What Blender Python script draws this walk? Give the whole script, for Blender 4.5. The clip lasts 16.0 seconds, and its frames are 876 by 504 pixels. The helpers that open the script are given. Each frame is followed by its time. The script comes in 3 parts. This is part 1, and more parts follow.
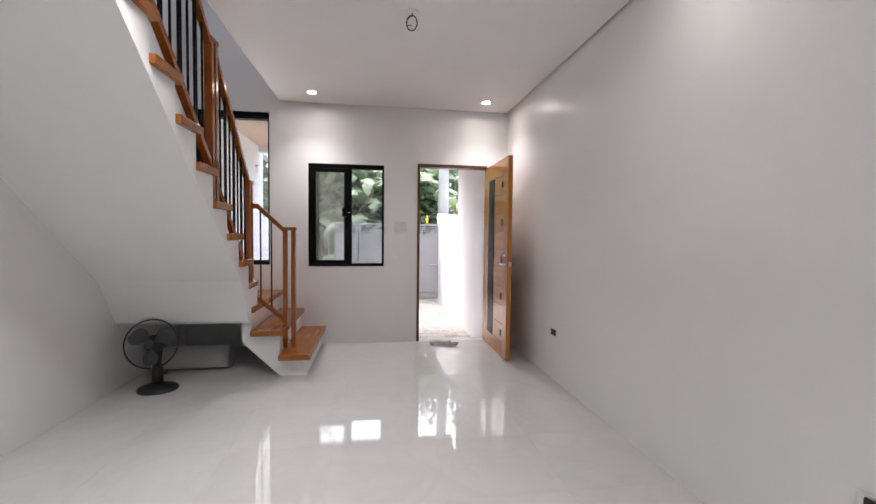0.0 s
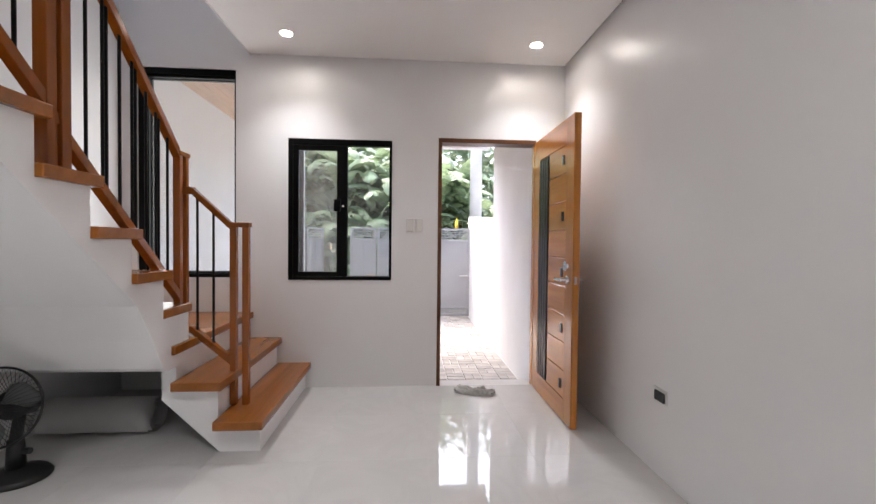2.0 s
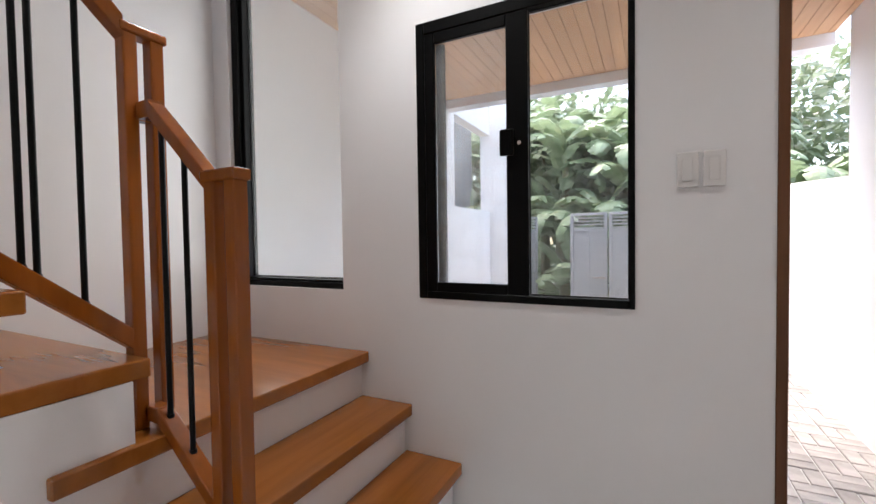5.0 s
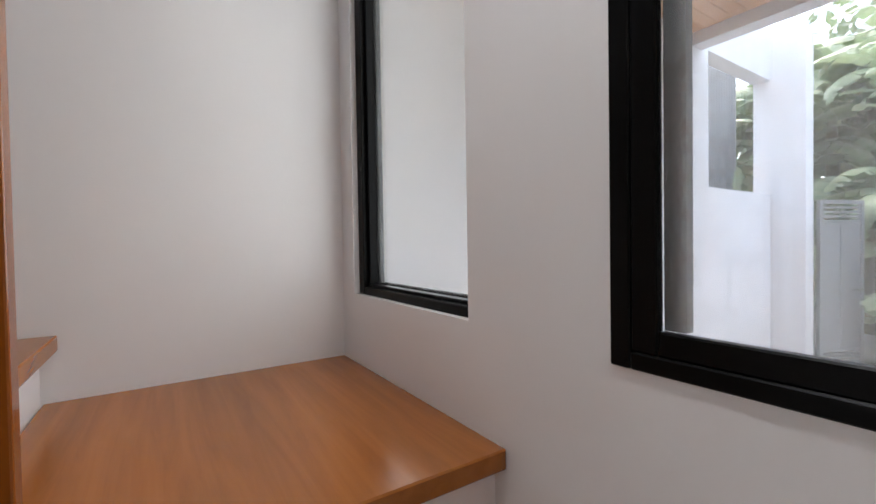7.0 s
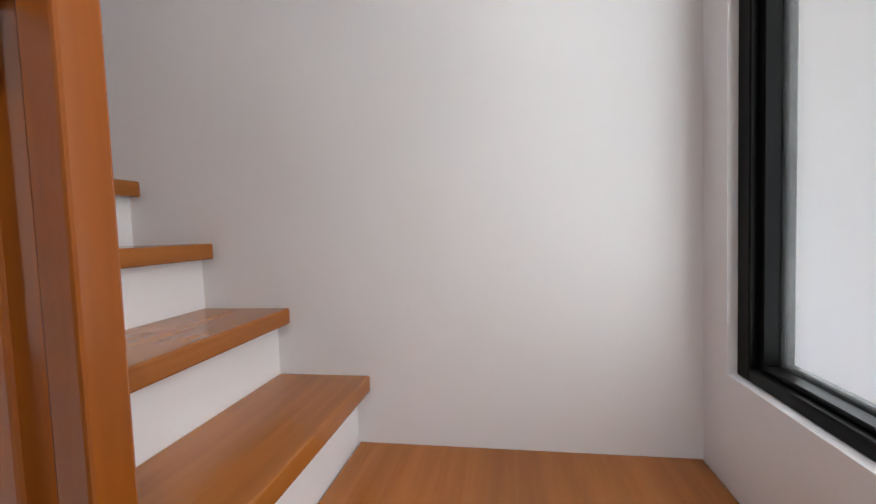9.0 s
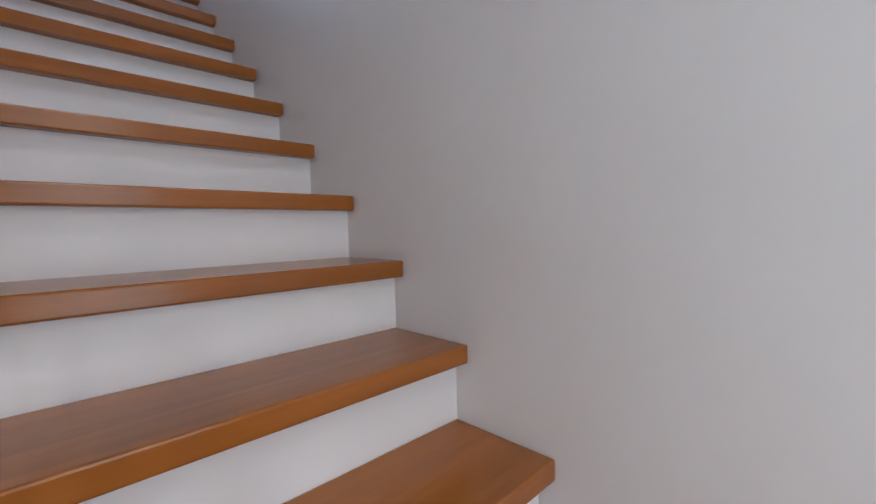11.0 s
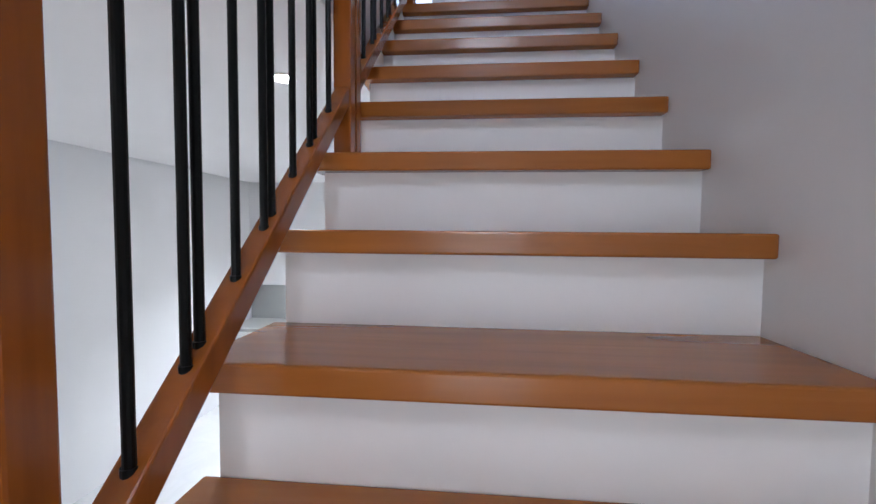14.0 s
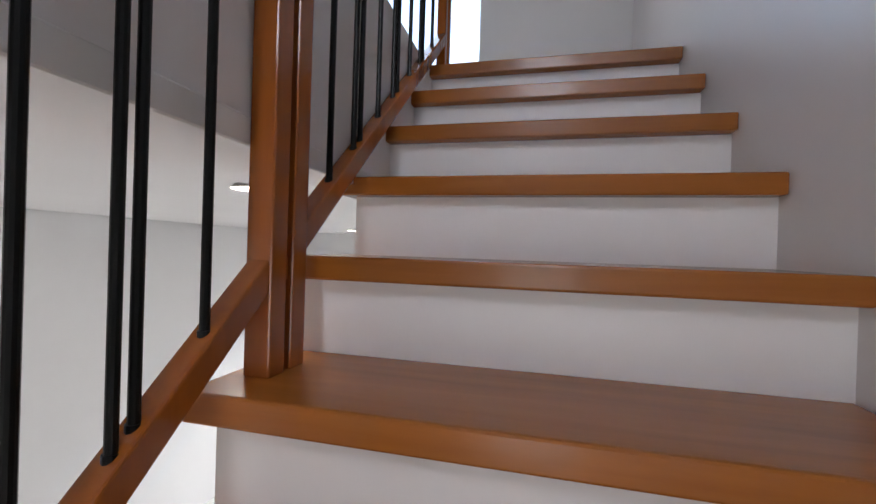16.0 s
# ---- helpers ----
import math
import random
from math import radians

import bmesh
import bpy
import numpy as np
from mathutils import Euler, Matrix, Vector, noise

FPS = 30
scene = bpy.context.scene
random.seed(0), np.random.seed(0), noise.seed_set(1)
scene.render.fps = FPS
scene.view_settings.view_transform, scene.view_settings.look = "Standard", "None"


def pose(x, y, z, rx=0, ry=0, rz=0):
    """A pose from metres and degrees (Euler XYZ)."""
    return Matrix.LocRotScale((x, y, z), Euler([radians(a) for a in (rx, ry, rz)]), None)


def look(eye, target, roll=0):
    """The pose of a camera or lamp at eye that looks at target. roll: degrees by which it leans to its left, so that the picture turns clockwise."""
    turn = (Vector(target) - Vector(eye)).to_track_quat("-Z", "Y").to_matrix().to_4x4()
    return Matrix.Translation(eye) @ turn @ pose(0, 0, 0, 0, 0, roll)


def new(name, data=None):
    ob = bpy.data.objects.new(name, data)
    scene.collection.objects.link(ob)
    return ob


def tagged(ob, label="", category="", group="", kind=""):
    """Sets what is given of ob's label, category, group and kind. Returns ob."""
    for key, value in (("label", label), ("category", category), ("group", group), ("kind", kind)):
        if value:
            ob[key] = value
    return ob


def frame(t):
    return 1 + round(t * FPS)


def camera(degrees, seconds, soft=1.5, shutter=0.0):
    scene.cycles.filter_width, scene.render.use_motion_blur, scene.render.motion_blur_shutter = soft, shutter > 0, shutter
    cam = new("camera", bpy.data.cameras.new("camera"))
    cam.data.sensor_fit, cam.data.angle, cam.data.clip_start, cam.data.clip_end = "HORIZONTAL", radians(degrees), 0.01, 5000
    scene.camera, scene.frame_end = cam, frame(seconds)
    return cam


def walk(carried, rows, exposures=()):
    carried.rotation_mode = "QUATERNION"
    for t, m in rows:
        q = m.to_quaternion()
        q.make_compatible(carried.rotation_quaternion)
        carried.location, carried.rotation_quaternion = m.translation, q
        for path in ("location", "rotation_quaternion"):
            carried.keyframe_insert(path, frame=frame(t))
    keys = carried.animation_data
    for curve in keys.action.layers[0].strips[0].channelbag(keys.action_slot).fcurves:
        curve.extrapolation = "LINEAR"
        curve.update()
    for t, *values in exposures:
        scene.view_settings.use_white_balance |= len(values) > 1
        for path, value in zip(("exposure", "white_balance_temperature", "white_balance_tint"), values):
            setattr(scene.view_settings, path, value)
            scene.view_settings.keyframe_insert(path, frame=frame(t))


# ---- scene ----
cam = camera(92.1, 16.0)
PATH = [
    (0, (-1.555, -4.931, 1.269), (-1.263, -2.954, 1.185), 0.6),
    (0.5, (-1.534, -4.588, 1.271), (-1.288, -2.605, 1.181), 0.5),
    (1, (-1.441, -4.256, 1.229), (-1.212, -2.27, 1.153), 0.3),
    (1.5, (-1.362, -3.904, 1.216), (-1.155, -1.915, 1.157), 0.5),
    (2, (-1.317, -3.543, 1.207), (-1.179, -1.548, 1.165), 0.6),
    (2.5, (-1.278, -3.191, 1.184), (-1.209, -1.192, 1.154), 0.7),
    (3, (-1.266, -2.843, 1.168), (-1.357, -0.846, 1.129), 0.5),
    (3.5, (-1.303, -2.496, 1.175), (-1.533, -0.51, 1.126), 0.4),
    (4, (-1.308, -2.174, 1.164), (-1.731, -0.22, 1.118), 0.2),
    (4.2, (-1.318, -2.06, 1.16), (-1.842, -0.13, 1.112), -0.1),
    (6.3, (-1.693, -0.906, 1.118), (-3.083, 0.535, 1.069), -0.6),
    (6.5, (-1.740, -0.827, 1.116), (-3.196, 0.544, 1.075), -0.5),
    (7, (-1.852, -0.660, 1.108), (-3.525, 0.435, 1.069), -0.9),
    (7.5, (-1.962, -0.552, 1.097), (-3.865, 0.058, 1.042), -1.7),
    (8, (-2.157, -0.507, 1.090), (-4.140, -0.260, 1.027), -2.1),
    (8.2, (-2.195, -0.509, 1.111), (-4.186, -0.354, 1.035), -2.1),
    (9.4, (-2.52, -0.51, 1.365), (-4.422, -1.123, 1.245), -1.9),
    (9.8, (-2.645, -0.515, 1.41), (-4.43, -1.39, 1.27), -1.9),
    (10.3, (-2.754, -0.541, 1.409), (-4.396, -1.672, 1.252), -1.9),
    (10.5, (-2.758, -0.62, 1.441), (-4.364, -1.806, 1.322), -1.0),
    (11, (-2.797, -0.726, 1.567), (-4.201, -2.145, 1.451), -1.1),
    (11.5, (-2.862, -0.867, 1.637), (-4.012, -2.499, 1.509), -1.3),
    (12, (-2.932, -0.974, 1.757), (-3.717, -2.809, 1.626), -1.2),
    (12.5, (-2.958, -1.096, 1.859), (-3.38, -3.047, 1.733), -1.5),
    (13, (-2.99, -1.305, 1.929), (-3.129, -3.296, 1.805), -1.6),
    (13.5, (-3.009, -1.475, 2.049), (-2.984, -3.47, 1.925), -1.3),
    (14, (-3.03, -1.588, 2.101), (-2.849, -3.577, 1.998), 0.5),
    (14.5, (-3.1, -1.738, 2.216), (-2.734, -3.703, 2.128), 1.2),
    (15, (-3.115, -1.891, 2.321), (-2.651, -3.836, 2.263), 1.3),
    (15.5, (-3.089, -2.027, 2.473), (-2.626, -3.972, 2.438), 1.7),
    (16, (-3.105, -2.173, 2.539), (-2.631, -4.117, 2.531), 1.8),
]
EXPOSURES = [(0, 2.66, 6800, 14), (1, 2.68, 6800, 14), (2, 2.74, 6800, 14), (3, 2.70, 6850, 14), (4.2, 2.64, 6850, 13), (6.3, 2.62, 6650, 12), (7, 2.60, 6650, 11), (8.2, 2.95, 6700, 12), (10.3, 2.58, 6200, 10), (11, 2.68, 6150, 10), (12, 2.92, 6150, 9), (13, 2.90, 6350, 10), (14, 3.02, 6000, 10), (15, 2.96, 6250, 10), (16, 2.94, 6700, 11)]
walk(cam, [(t, look(eye, target, roll)) for t, eye, target, roll in PATH], EXPOSURES)

# ---- world, sun, lamps and exposure ----
world = bpy.data.worlds.new("sky")
scene.world = world
world.use_nodes = True
wn = world.node_tree
sky = wn.nodes.new("ShaderNodeTexSky")
sky.sky_type, sky.sun_disc = "NISHITA", False
sky.sun_elevation, sky.sun_rotation = radians(63), radians(319)
sky.air_density, sky.dust_density, sky.ozone_density = 1.0, 3.0, 1.0
wn.links.new(sky.outputs["Color"], wn.nodes["Background"].inputs["Color"])
wn.nodes["Background"].inputs["Strength"].default_value = 0.15

sun = new("sun", bpy.data.lights.new("sun", "SUN"))
sun.data.energy, sun.data.angle, sun.data.color = 1.5, radians(110), (1.0, 0.985, 0.96)
sun.matrix_world = look((-2.6, 3.0, 8.0), (0, 0, 0))
DOWNLIGHT_W = 28.0
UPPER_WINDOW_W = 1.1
WELL_FILL_W = 0.7
TALL_WINDOW_W = 1.6

# ---- materials ----


def shader(name, base=(0.8, 0.8, 0.8), rough=0.5, metal=0.0, spec=0.5):
    mat = bpy.data.materials.new(name)
    mat.use_nodes = True
    p = mat.node_tree.nodes["Principled BSDF"]
    p.inputs["Base Color"].default_value = (*base, 1)
    p.inputs["Roughness"].default_value = rough
    p.inputs["Metallic"].default_value = metal
    p.inputs["Specular IOR Level"].default_value = spec
    return mat, mat.node_tree, p


def coords(nt, scale=(1, 1, 1), source="Object"):
    tc = nt.nodes.new("ShaderNodeTexCoord")
    mp = nt.nodes.new("ShaderNodeMapping")
    mp.inputs["Scale"].default_value = scale
    nt.links.new(tc.outputs[source], mp.inputs["Vector"])
    return mp.outputs["Vector"]


def noise_tex(nt, vec, scale, detail=4.0, rough=0.55, distortion=0.0):
    n = nt.nodes.new("ShaderNodeTexNoise")
    n.inputs["Scale"].default_value = scale
    n.inputs["Detail"].default_value = detail
    n.inputs["Roughness"].default_value = rough
    n.inputs["Distortion"].default_value = distortion
    nt.links.new(vec, n.inputs["Vector"])
    return n.outputs["Fac"]


def ramp(nt, fac, stops):
    r = nt.nodes.new("ShaderNodeValToRGB")
    el = r.color_ramp.elements
    while len(el) < len(stops):
        el.new(0.5)
    for e, (pos, col) in zip(el, stops):
        e.position, e.color = pos, (*col, 1)
    nt.links.new(fac, r.inputs["Fac"])
    return r.outputs["Color"]


def mixed(nt, a, b, fac, mode="MIX"):
    m = nt.nodes.new("ShaderNodeMix")
    m.data_type, m.blend_type = "RGBA", mode
    for socket, value in ((m.inputs[6], a), (m.inputs[7], b), (m.inputs[0], fac)):
        if isinstance(value, (int, float)):
            socket.default_value = value
        elif isinstance(value, tuple):
            socket.default_value = (*value, 1)
        else:
            nt.links.new(value, socket)
    return m.outputs[2]


def span(nt, fac, lo, hi):
    m = nt.nodes.new("ShaderNodeMapRange")
    m.inputs["To Min"].default_value, m.inputs["To Max"].default_value = lo, hi
    nt.links.new(fac, m.inputs["Value"])
    return m.outputs["Result"]


def bumped(nt, p, height, strength=0.2, distance=0.002):
    b = nt.nodes.new("ShaderNodeBump")
    b.inputs["Strength"].default_value, b.inputs["Distance"].default_value = strength, distance
    nt.links.new(height, b.inputs["Height"])
    nt.links.new(b.outputs["Normal"], p.inputs["Normal"])


def painted(name, base, rough, grain=60.0, bump=0.15, vary=0.05, spec=0.5, wave=0.0):
    mat, nt, p = shader(name, base, rough, 0.0, spec)
    v = coords(nt)
    blot = noise_tex(nt, v, 1.3, 5.0)
    dark = tuple(c * (1 - vary) for c in base)
    nt.links.new(ramp(nt, blot, [(0.35, dark), (0.65, base)]), p.inputs["Base Color"])
    nt.links.new(span(nt, noise_tex(nt, v, 4.0, 3.0), rough * 0.93, rough * 1.07), p.inputs["Roughness"])
    bumped(nt, p, noise_tex(nt, v, grain, 3.0), bump, 0.002 + wave)
    return mat


def stained_wood(name, light, dark, rough, axis=0, grain=1.0):
    mat, nt, p = shader(name, light, rough, 0.0, 0.36)
    scale = [22 * grain, 22 * grain, 22 * grain]
    scale[axis] = 1.6 * grain
    v = coords(nt, tuple(scale))
    info = nt.nodes.new("ShaderNodeObjectInfo")
    shift = nt.nodes.new("ShaderNodeVectorMath")
    shift.operation = "ADD"
    mul = nt.nodes.new("ShaderNodeMath")
    mul.operation = "MULTIPLY"
    mul.inputs[1].default_value = 40.0
    nt.links.new(info.outputs["Random"], mul.inputs[0])
    nt.links.new(v, shift.inputs[0])
    nt.links.new(mul.outputs[0], shift.inputs[1])
    v = shift.outputs[0]
    fine = noise_tex(nt, v, 1.0, 6.0, 0.6, 0.6)
    wide = noise_tex(nt, v, 0.16, 3.0, 0.5, 1.2)
    mid = tuple((a + b) / 2 for a, b in zip(light, dark))
    col = ramp(nt, fine, [(0.18, dark), (0.5, mid), (0.86, light)])
    blot = ramp(nt, wide, [(0.3, (0.72, 0.72, 0.72)), (0.7, (1.12, 1.1, 1.08))])
    nt.links.new(mixed(nt, col, blot, 0.85, "MULTIPLY"), p.inputs["Base Color"])
    nt.links.new(span(nt, wide, rough * 0.75, rough * 1.35), p.inputs["Roughness"])
    p.inputs["Coat Weight"].default_value, p.inputs["Coat Roughness"].default_value = 0.15 if rough < 0.24 else 0.0, 0.10
    bumped(nt, p, fine, 0.012, 0.0005)
    return mat


WALL = painted("wall_paint", (0.80, 0.79, 0.79), 0.33, 55, 0.07, 0.03, 0.45, 0.002)
CEIL = painted("ceiling_paint", (0.82, 0.80, 0.79), 0.6, 70, 0.06, 0.03, 0.3)
STAIRWHITE = painted("riser_paint", (0.87, 0.86, 0.86), 0.42, 40, 0.12, 0.05, 0.45, 0.001)
FACADE = painted("facade_paint", (0.86, 0.86, 0.87), 0.7, 30, 0.2, 0.06, 0.3, 0.002)
TREAD_Y = stained_wood("tread_wood_y", (0.41, 0.140, 0.024), (0.27, 0.083, 0.012), 0.23, 1)
TREAD_X = stained_wood("tread_wood_x", (0.41, 0.140, 0.024), (0.27, 0.083, 0.012), 0.23, 0)
POSTWOOD = stained_wood("post_wood", (0.37, 0.102, 0.012), (0.23, 0.060, 0.007), 0.17, 2)
DOORWOOD = stained_wood("door_wood", (0.70, 0.27, 0.050), (0.50, 0.172, 0.026), 0.15, 1)
DOORWOOD_Z = stained_wood("door_wood_upright", (0.70, 0.27, 0.050), (0.50, 0.172, 0.026), 0.15, 2)
for mat in (DOORWOOD, DOORWOOD_Z):      # thick varnish
    p = mat.node_tree.nodes["Principled BSDF"]
    p.inputs["Coat Weight"].default_value, p.inputs["Coat Roughness"].default_value = 0.6, 0.16
JAMBWOOD = stained_wood("jamb_wood", (0.16, 0.06, 0.02), (0.08, 0.028, 0.01), 0.35, 2)
SOFFITWOOD = stained_wood("soffit_wood", (0.80, 0.51, 0.31), (0.70, 0.40, 0.22), 0.5, 1, 0.7)


def floor_tile_material():
    mat, nt, p = shader("polished_tile", (0.78, 0.77, 0.76), 0.05)
    v = coords(nt, (1, 1, 1))
    info = nt.nodes.new("ShaderNodeObjectInfo")
    shift = nt.nodes.new("ShaderNodeVectorMath")
    shift.operation = "ADD"
    mul = nt.nodes.new("ShaderNodeMath")
    mul.operation = "MULTIPLY"
    mul.inputs[1].default_value = 30.0
    nt.links.new(info.outputs["Random"], mul.inputs[0])
    nt.links.new(v, shift.inputs[0])
    nt.links.new(mul.outputs[0], shift.inputs[1])
    vein = noise_tex(nt, shift.outputs[0], 1.8, 8.0, 0.62, 1.6)
    cloud = noise_tex(nt, shift.outputs[0], 0.9, 3.0)
    veins = ramp(nt, vein, [(0.42, (0.65, 0.64, 0.635)), (0.50, (0.625, 0.615, 0.61)), (0.58, (0.65, 0.64, 0.635))])
    nt.links.new(mixed(nt, veins, ramp(nt, cloud, [(0.3, (0.94, 0.94, 0.94)), (0.7, (1, 1, 1))]), 1.0, "MULTIPLY"), p.inputs["Base Color"])
    nt.links.new(span(nt, noise_tex(nt, v, 3.0, 3.0), 0.015, 0.05), p.inputs["Roughness"])
    bumped(nt, p, noise_tex(nt, v, 2.5, 2.0), 0.03, 0.004)
    return mat


TILE = floor_tile_material()
GROUT = painted("grout", (0.67, 0.66, 0.655), 0.8, 200, 0.2, 0.1)
BLACKALU = painted("black_aluminium", (0.003, 0.003, 0.003), 0.35, 300, 0.04, 0.1, 0.09)
SHADEBEAD = painted("gap_shade_bead", (0.30, 0.29, 0.28), 0.5, 200, 0.05, 0.1)
SWITCHGREY = painted("switch_plastic", (0.71, 0.69, 0.67), 0.4, 150, 0.03, 0.05)
GREYGASKET = painted("grey_gasket", (0.10, 0.10, 0.10), 0.5, 200, 0.05, 0.1)
BLACKSTEEL = painted("black_steel", (0.005, 0.0055, 0.0055), 0.3, 120, 0.1, 0.15, 0.16)
STRIPBLACK = painted("door_black_strip", (0.06, 0.055, 0.05), 0.22, 90, 0.05, 0.2)
BLACKPLASTIC = painted("black_plastic", (0.015, 0.015, 0.015), 0.4, 150, 0.05, 0.1)
GREYBLADE = painted("fan_blade_plastic", (0.20, 0.21, 0.21), 0.3, 100, 0.03, 0.05)
CHROME = shader("satin_chrome", (0.75, 0.72, 0.68), 0.18, 1.0)[0]
WHITEPLASTIC = painted("white_plastic", (0.78, 0.77, 0.75), 0.35, 150, 0.03, 0.03)
GATEGREY = painted("gate_paint", (0.32, 0.32, 0.33), 0.45, 60, 0.1, 0.1)
CONCRETE = painted("concrete_pole", (0.60, 0.58, 0.55), 0.85, 40, 0.5, 0.2)
GROUND = painted("packed_earth", (0.40, 0.37, 0.33), 0.95, 12, 0.6, 0.35)
FOAM = painted("foam_sheet", (0.78, 0.77, 0.76), 0.6, 35, 0.25, 0.08)
RAGCLOTH = painted("rag_cloth", (0.80, 0.78, 0.74), 0.95, 90, 0.6, 0.35)
CORRUGATED = painted("corrugated_sheet", (0.15, 0.16, 0.165), 0.5, 40, 0.1, 0.2)
YELLOW = painted("yellow_plastic", (0.75, 0.55, 0.04), 0.5, 60, 0.05, 0.1)
COUNTER = painted("grey_counter", (0.34, 0.34, 0.33), 0.3, 180, 0.05, 0.15)


def paver_material():
    mat, nt, p = shader("stamped_concrete", (0.42, 0.36, 0.31), 0.85)
    v = coords(nt, (1, 1, 1))
    info = nt.nodes.new("ShaderNodeObjectInfo")
    tint = ramp(nt, info.outputs["Random"], [(0.0, (0.41, 0.39, 0.375)), (0.5, (0.47, 0.45, 0.435)), (1.0, (0.53, 0.51, 0.49))])
    dirt = ramp(nt, noise_tex(nt, v, 5.0, 6.0), [(0.35, (0.7, 0.7, 0.7)), (0.6, (1, 1, 1))])
    nt.links.new(mixed(nt, tint, dirt, 1.0, "MULTIPLY"), p.inputs["Base Color"])
    bumped(nt, p, noise_tex(nt, v, 40, 4.0), 0.4, 0.004)
    return mat


PAVER = paver_material()


def leaf_material(name, a, b):
    mat, nt, p = shader(name, a, 0.32)
    v = coords(nt)
    isl = nt.nodes.new("ShaderNodeNewGeometry")
    col = ramp(nt, isl.outputs["Random Per Island"], [(0.0, a), (1.0, b)])
    streak = ramp(nt, noise_tex(nt, v, 14, 4.0), [(0.35, (0.75, 0.8, 0.7)), (0.65, (1.1, 1.1, 1.0))])
    nt.links.new(mixed(nt, col, streak, 1.0, "MULTIPLY"), p.inputs["Base Color"])
    p.inputs["Subsurface Weight"].default_value = 0.0
    tr = nt.nodes.new("ShaderNodeBsdfTranslucent")
    tr.inputs["Color"].default_value = (0.28, 0.36, 0.20, 1)
    ms = nt.nodes.new("ShaderNodeMixShader")
    ms.inputs[0].default_value = 0.35
    out = nt.nodes["Material Output"]
    nt.links.new(p.outputs[0], ms.inputs[1])
    nt.links.new(tr.outputs[0], ms.inputs[2])
    nt.links.new(ms.outputs[0], out.inputs["Surface"])
    return mat


BANANA = leaf_material("banana_leaf", (0.16, 0.22, 0.13), (0.40, 0.47, 0.33))
BUSH = leaf_material("bush_leaf", (0.10, 0.145, 0.085), (0.24, 0.29, 0.19))
STEM = painted("banana_stem", (0.22, 0.22, 0.11), 0.7, 30, 0.4, 0.4)


def glass_material(name, veil=0.0):
    """Clear glass, with a translucent film mixed in that lays a pale veil over the view."""
    mat, nt, p = shader(name, (0.95, 0.97, 0.96), 0.0)
    out = nt.nodes["Material Output"]
    gl = nt.nodes.new("ShaderNodeBsdfGlossy")
    gl.inputs["Roughness"].default_value = 0.01
    tr = nt.nodes.new("ShaderNodeBsdfTransparent")
    tr.inputs["Color"].default_value = (0.93, 0.95, 0.95, 1)
    lw = nt.nodes.new("ShaderNodeLayerWeight")
    pw = nt.nodes.new("ShaderNodeMath")
    pw.operation, pw.inputs[1].default_value = "POWER", 4.0
    nt.links.new(lw.outputs["Facing"], pw.inputs[0])
    ms = nt.nodes.new("ShaderNodeMixShader")
    nt.links.new(span(nt, pw.outputs[0], 0.04, 0.8), ms.inputs[0])
    nt.links.new(tr.outputs[0], ms.inputs[1])
    nt.links.new(gl.outputs[0], ms.inputs[2])
    film_light = nt.nodes.new("ShaderNodeBsdfTranslucent")
    film_light.inputs["Color"].default_value = (0.85, 0.86, 0.86, 1)
    dm = nt.nodes.new("ShaderNodeMixShader")
    nt.links.new(span(nt, noise_tex(nt, coords(nt), 3.0, 5.0), veil * 0.5, veil * 1.5), dm.inputs[0])
    nt.links.new(ms.outputs[0], dm.inputs[1])
    nt.links.new(film_light.outputs[0], dm.inputs[2])
    nt.links.new(dm.outputs[0], out.inputs["Surface"])
    return mat


GLASS = glass_material("window_glass", 0.03)
VEILEDGLASS = glass_material("veiled_glass", 0.16)


def lamp_material(name, strength, col=(1, 0.97, 0.92)):
    mat, nt, p = shader(name, (0.9, 0.9, 0.9), 0.4)
    p.inputs["Emission Color"].default_value = (*col, 1)
    p.inputs["Emission Strength"].default_value = strength
    return mat


LED = lamp_material("led_diffuser", 30.0)

# ---- builders ----


def finish(name, bm, mat, smooth=False):
    me = bpy.data.meshes.new(name)
    bmesh.ops.recalc_face_normals(bm, faces=bm.faces)
    if smooth:
        for f in bm.faces:
            f.smooth = True
    bm.to_mesh(me)
    bm.free()
    me.materials.append(mat)
    return me


def part(name, bm, mat, parent=None, label="", smooth=False):
    """One mesh object of a bmesh, under a thing or a part."""
    ob = new(name, finish(name, bm, mat, smooth))
    if parent is not None:
        ob.parent = parent
        if parent.parent is None:
            ob.matrix_parent_inverse = parent.matrix_basis.inverted()
    if label:
        tagged(ob, label)
    return ob


def base(name, x, y, z, label, category, group="", kind=""):
    """An Empty at a thing's base."""
    ob = new(name)
    ob.empty_display_size = 0.1
    ob.matrix_world = pose(x, y, z)
    ob.matrix_basis = pose(x, y, z)
    return tagged(ob, label, category, group, kind)


def box(bm, lo, hi, bevel=0.0, seg=1):
    """An axis-aligned block added to bm."""
    vs = [bm.verts.new((x, y, z)) for x in (lo[0], hi[0]) for y in (lo[1], hi[1]) for z in (lo[2], hi[2])]
    fs = [bm.faces.new([vs[i] for i in q]) for q in ((0, 1, 3, 2), (4, 6, 7, 5), (0, 4, 5, 1), (2, 3, 7, 6), (0, 2, 6, 4), (1, 5, 7, 3))]
    if bevel:
        edges = list({e for f in fs for e in f.edges})
        bmesh.ops.bevel(bm, geom=edges, offset=bevel, segments=seg, affect="EDGES", profile=0.5)
    return bm


def boxed(lo, hi, bevel=0.0, seg=1):
    return box(bmesh.new(), lo, hi, bevel, seg)


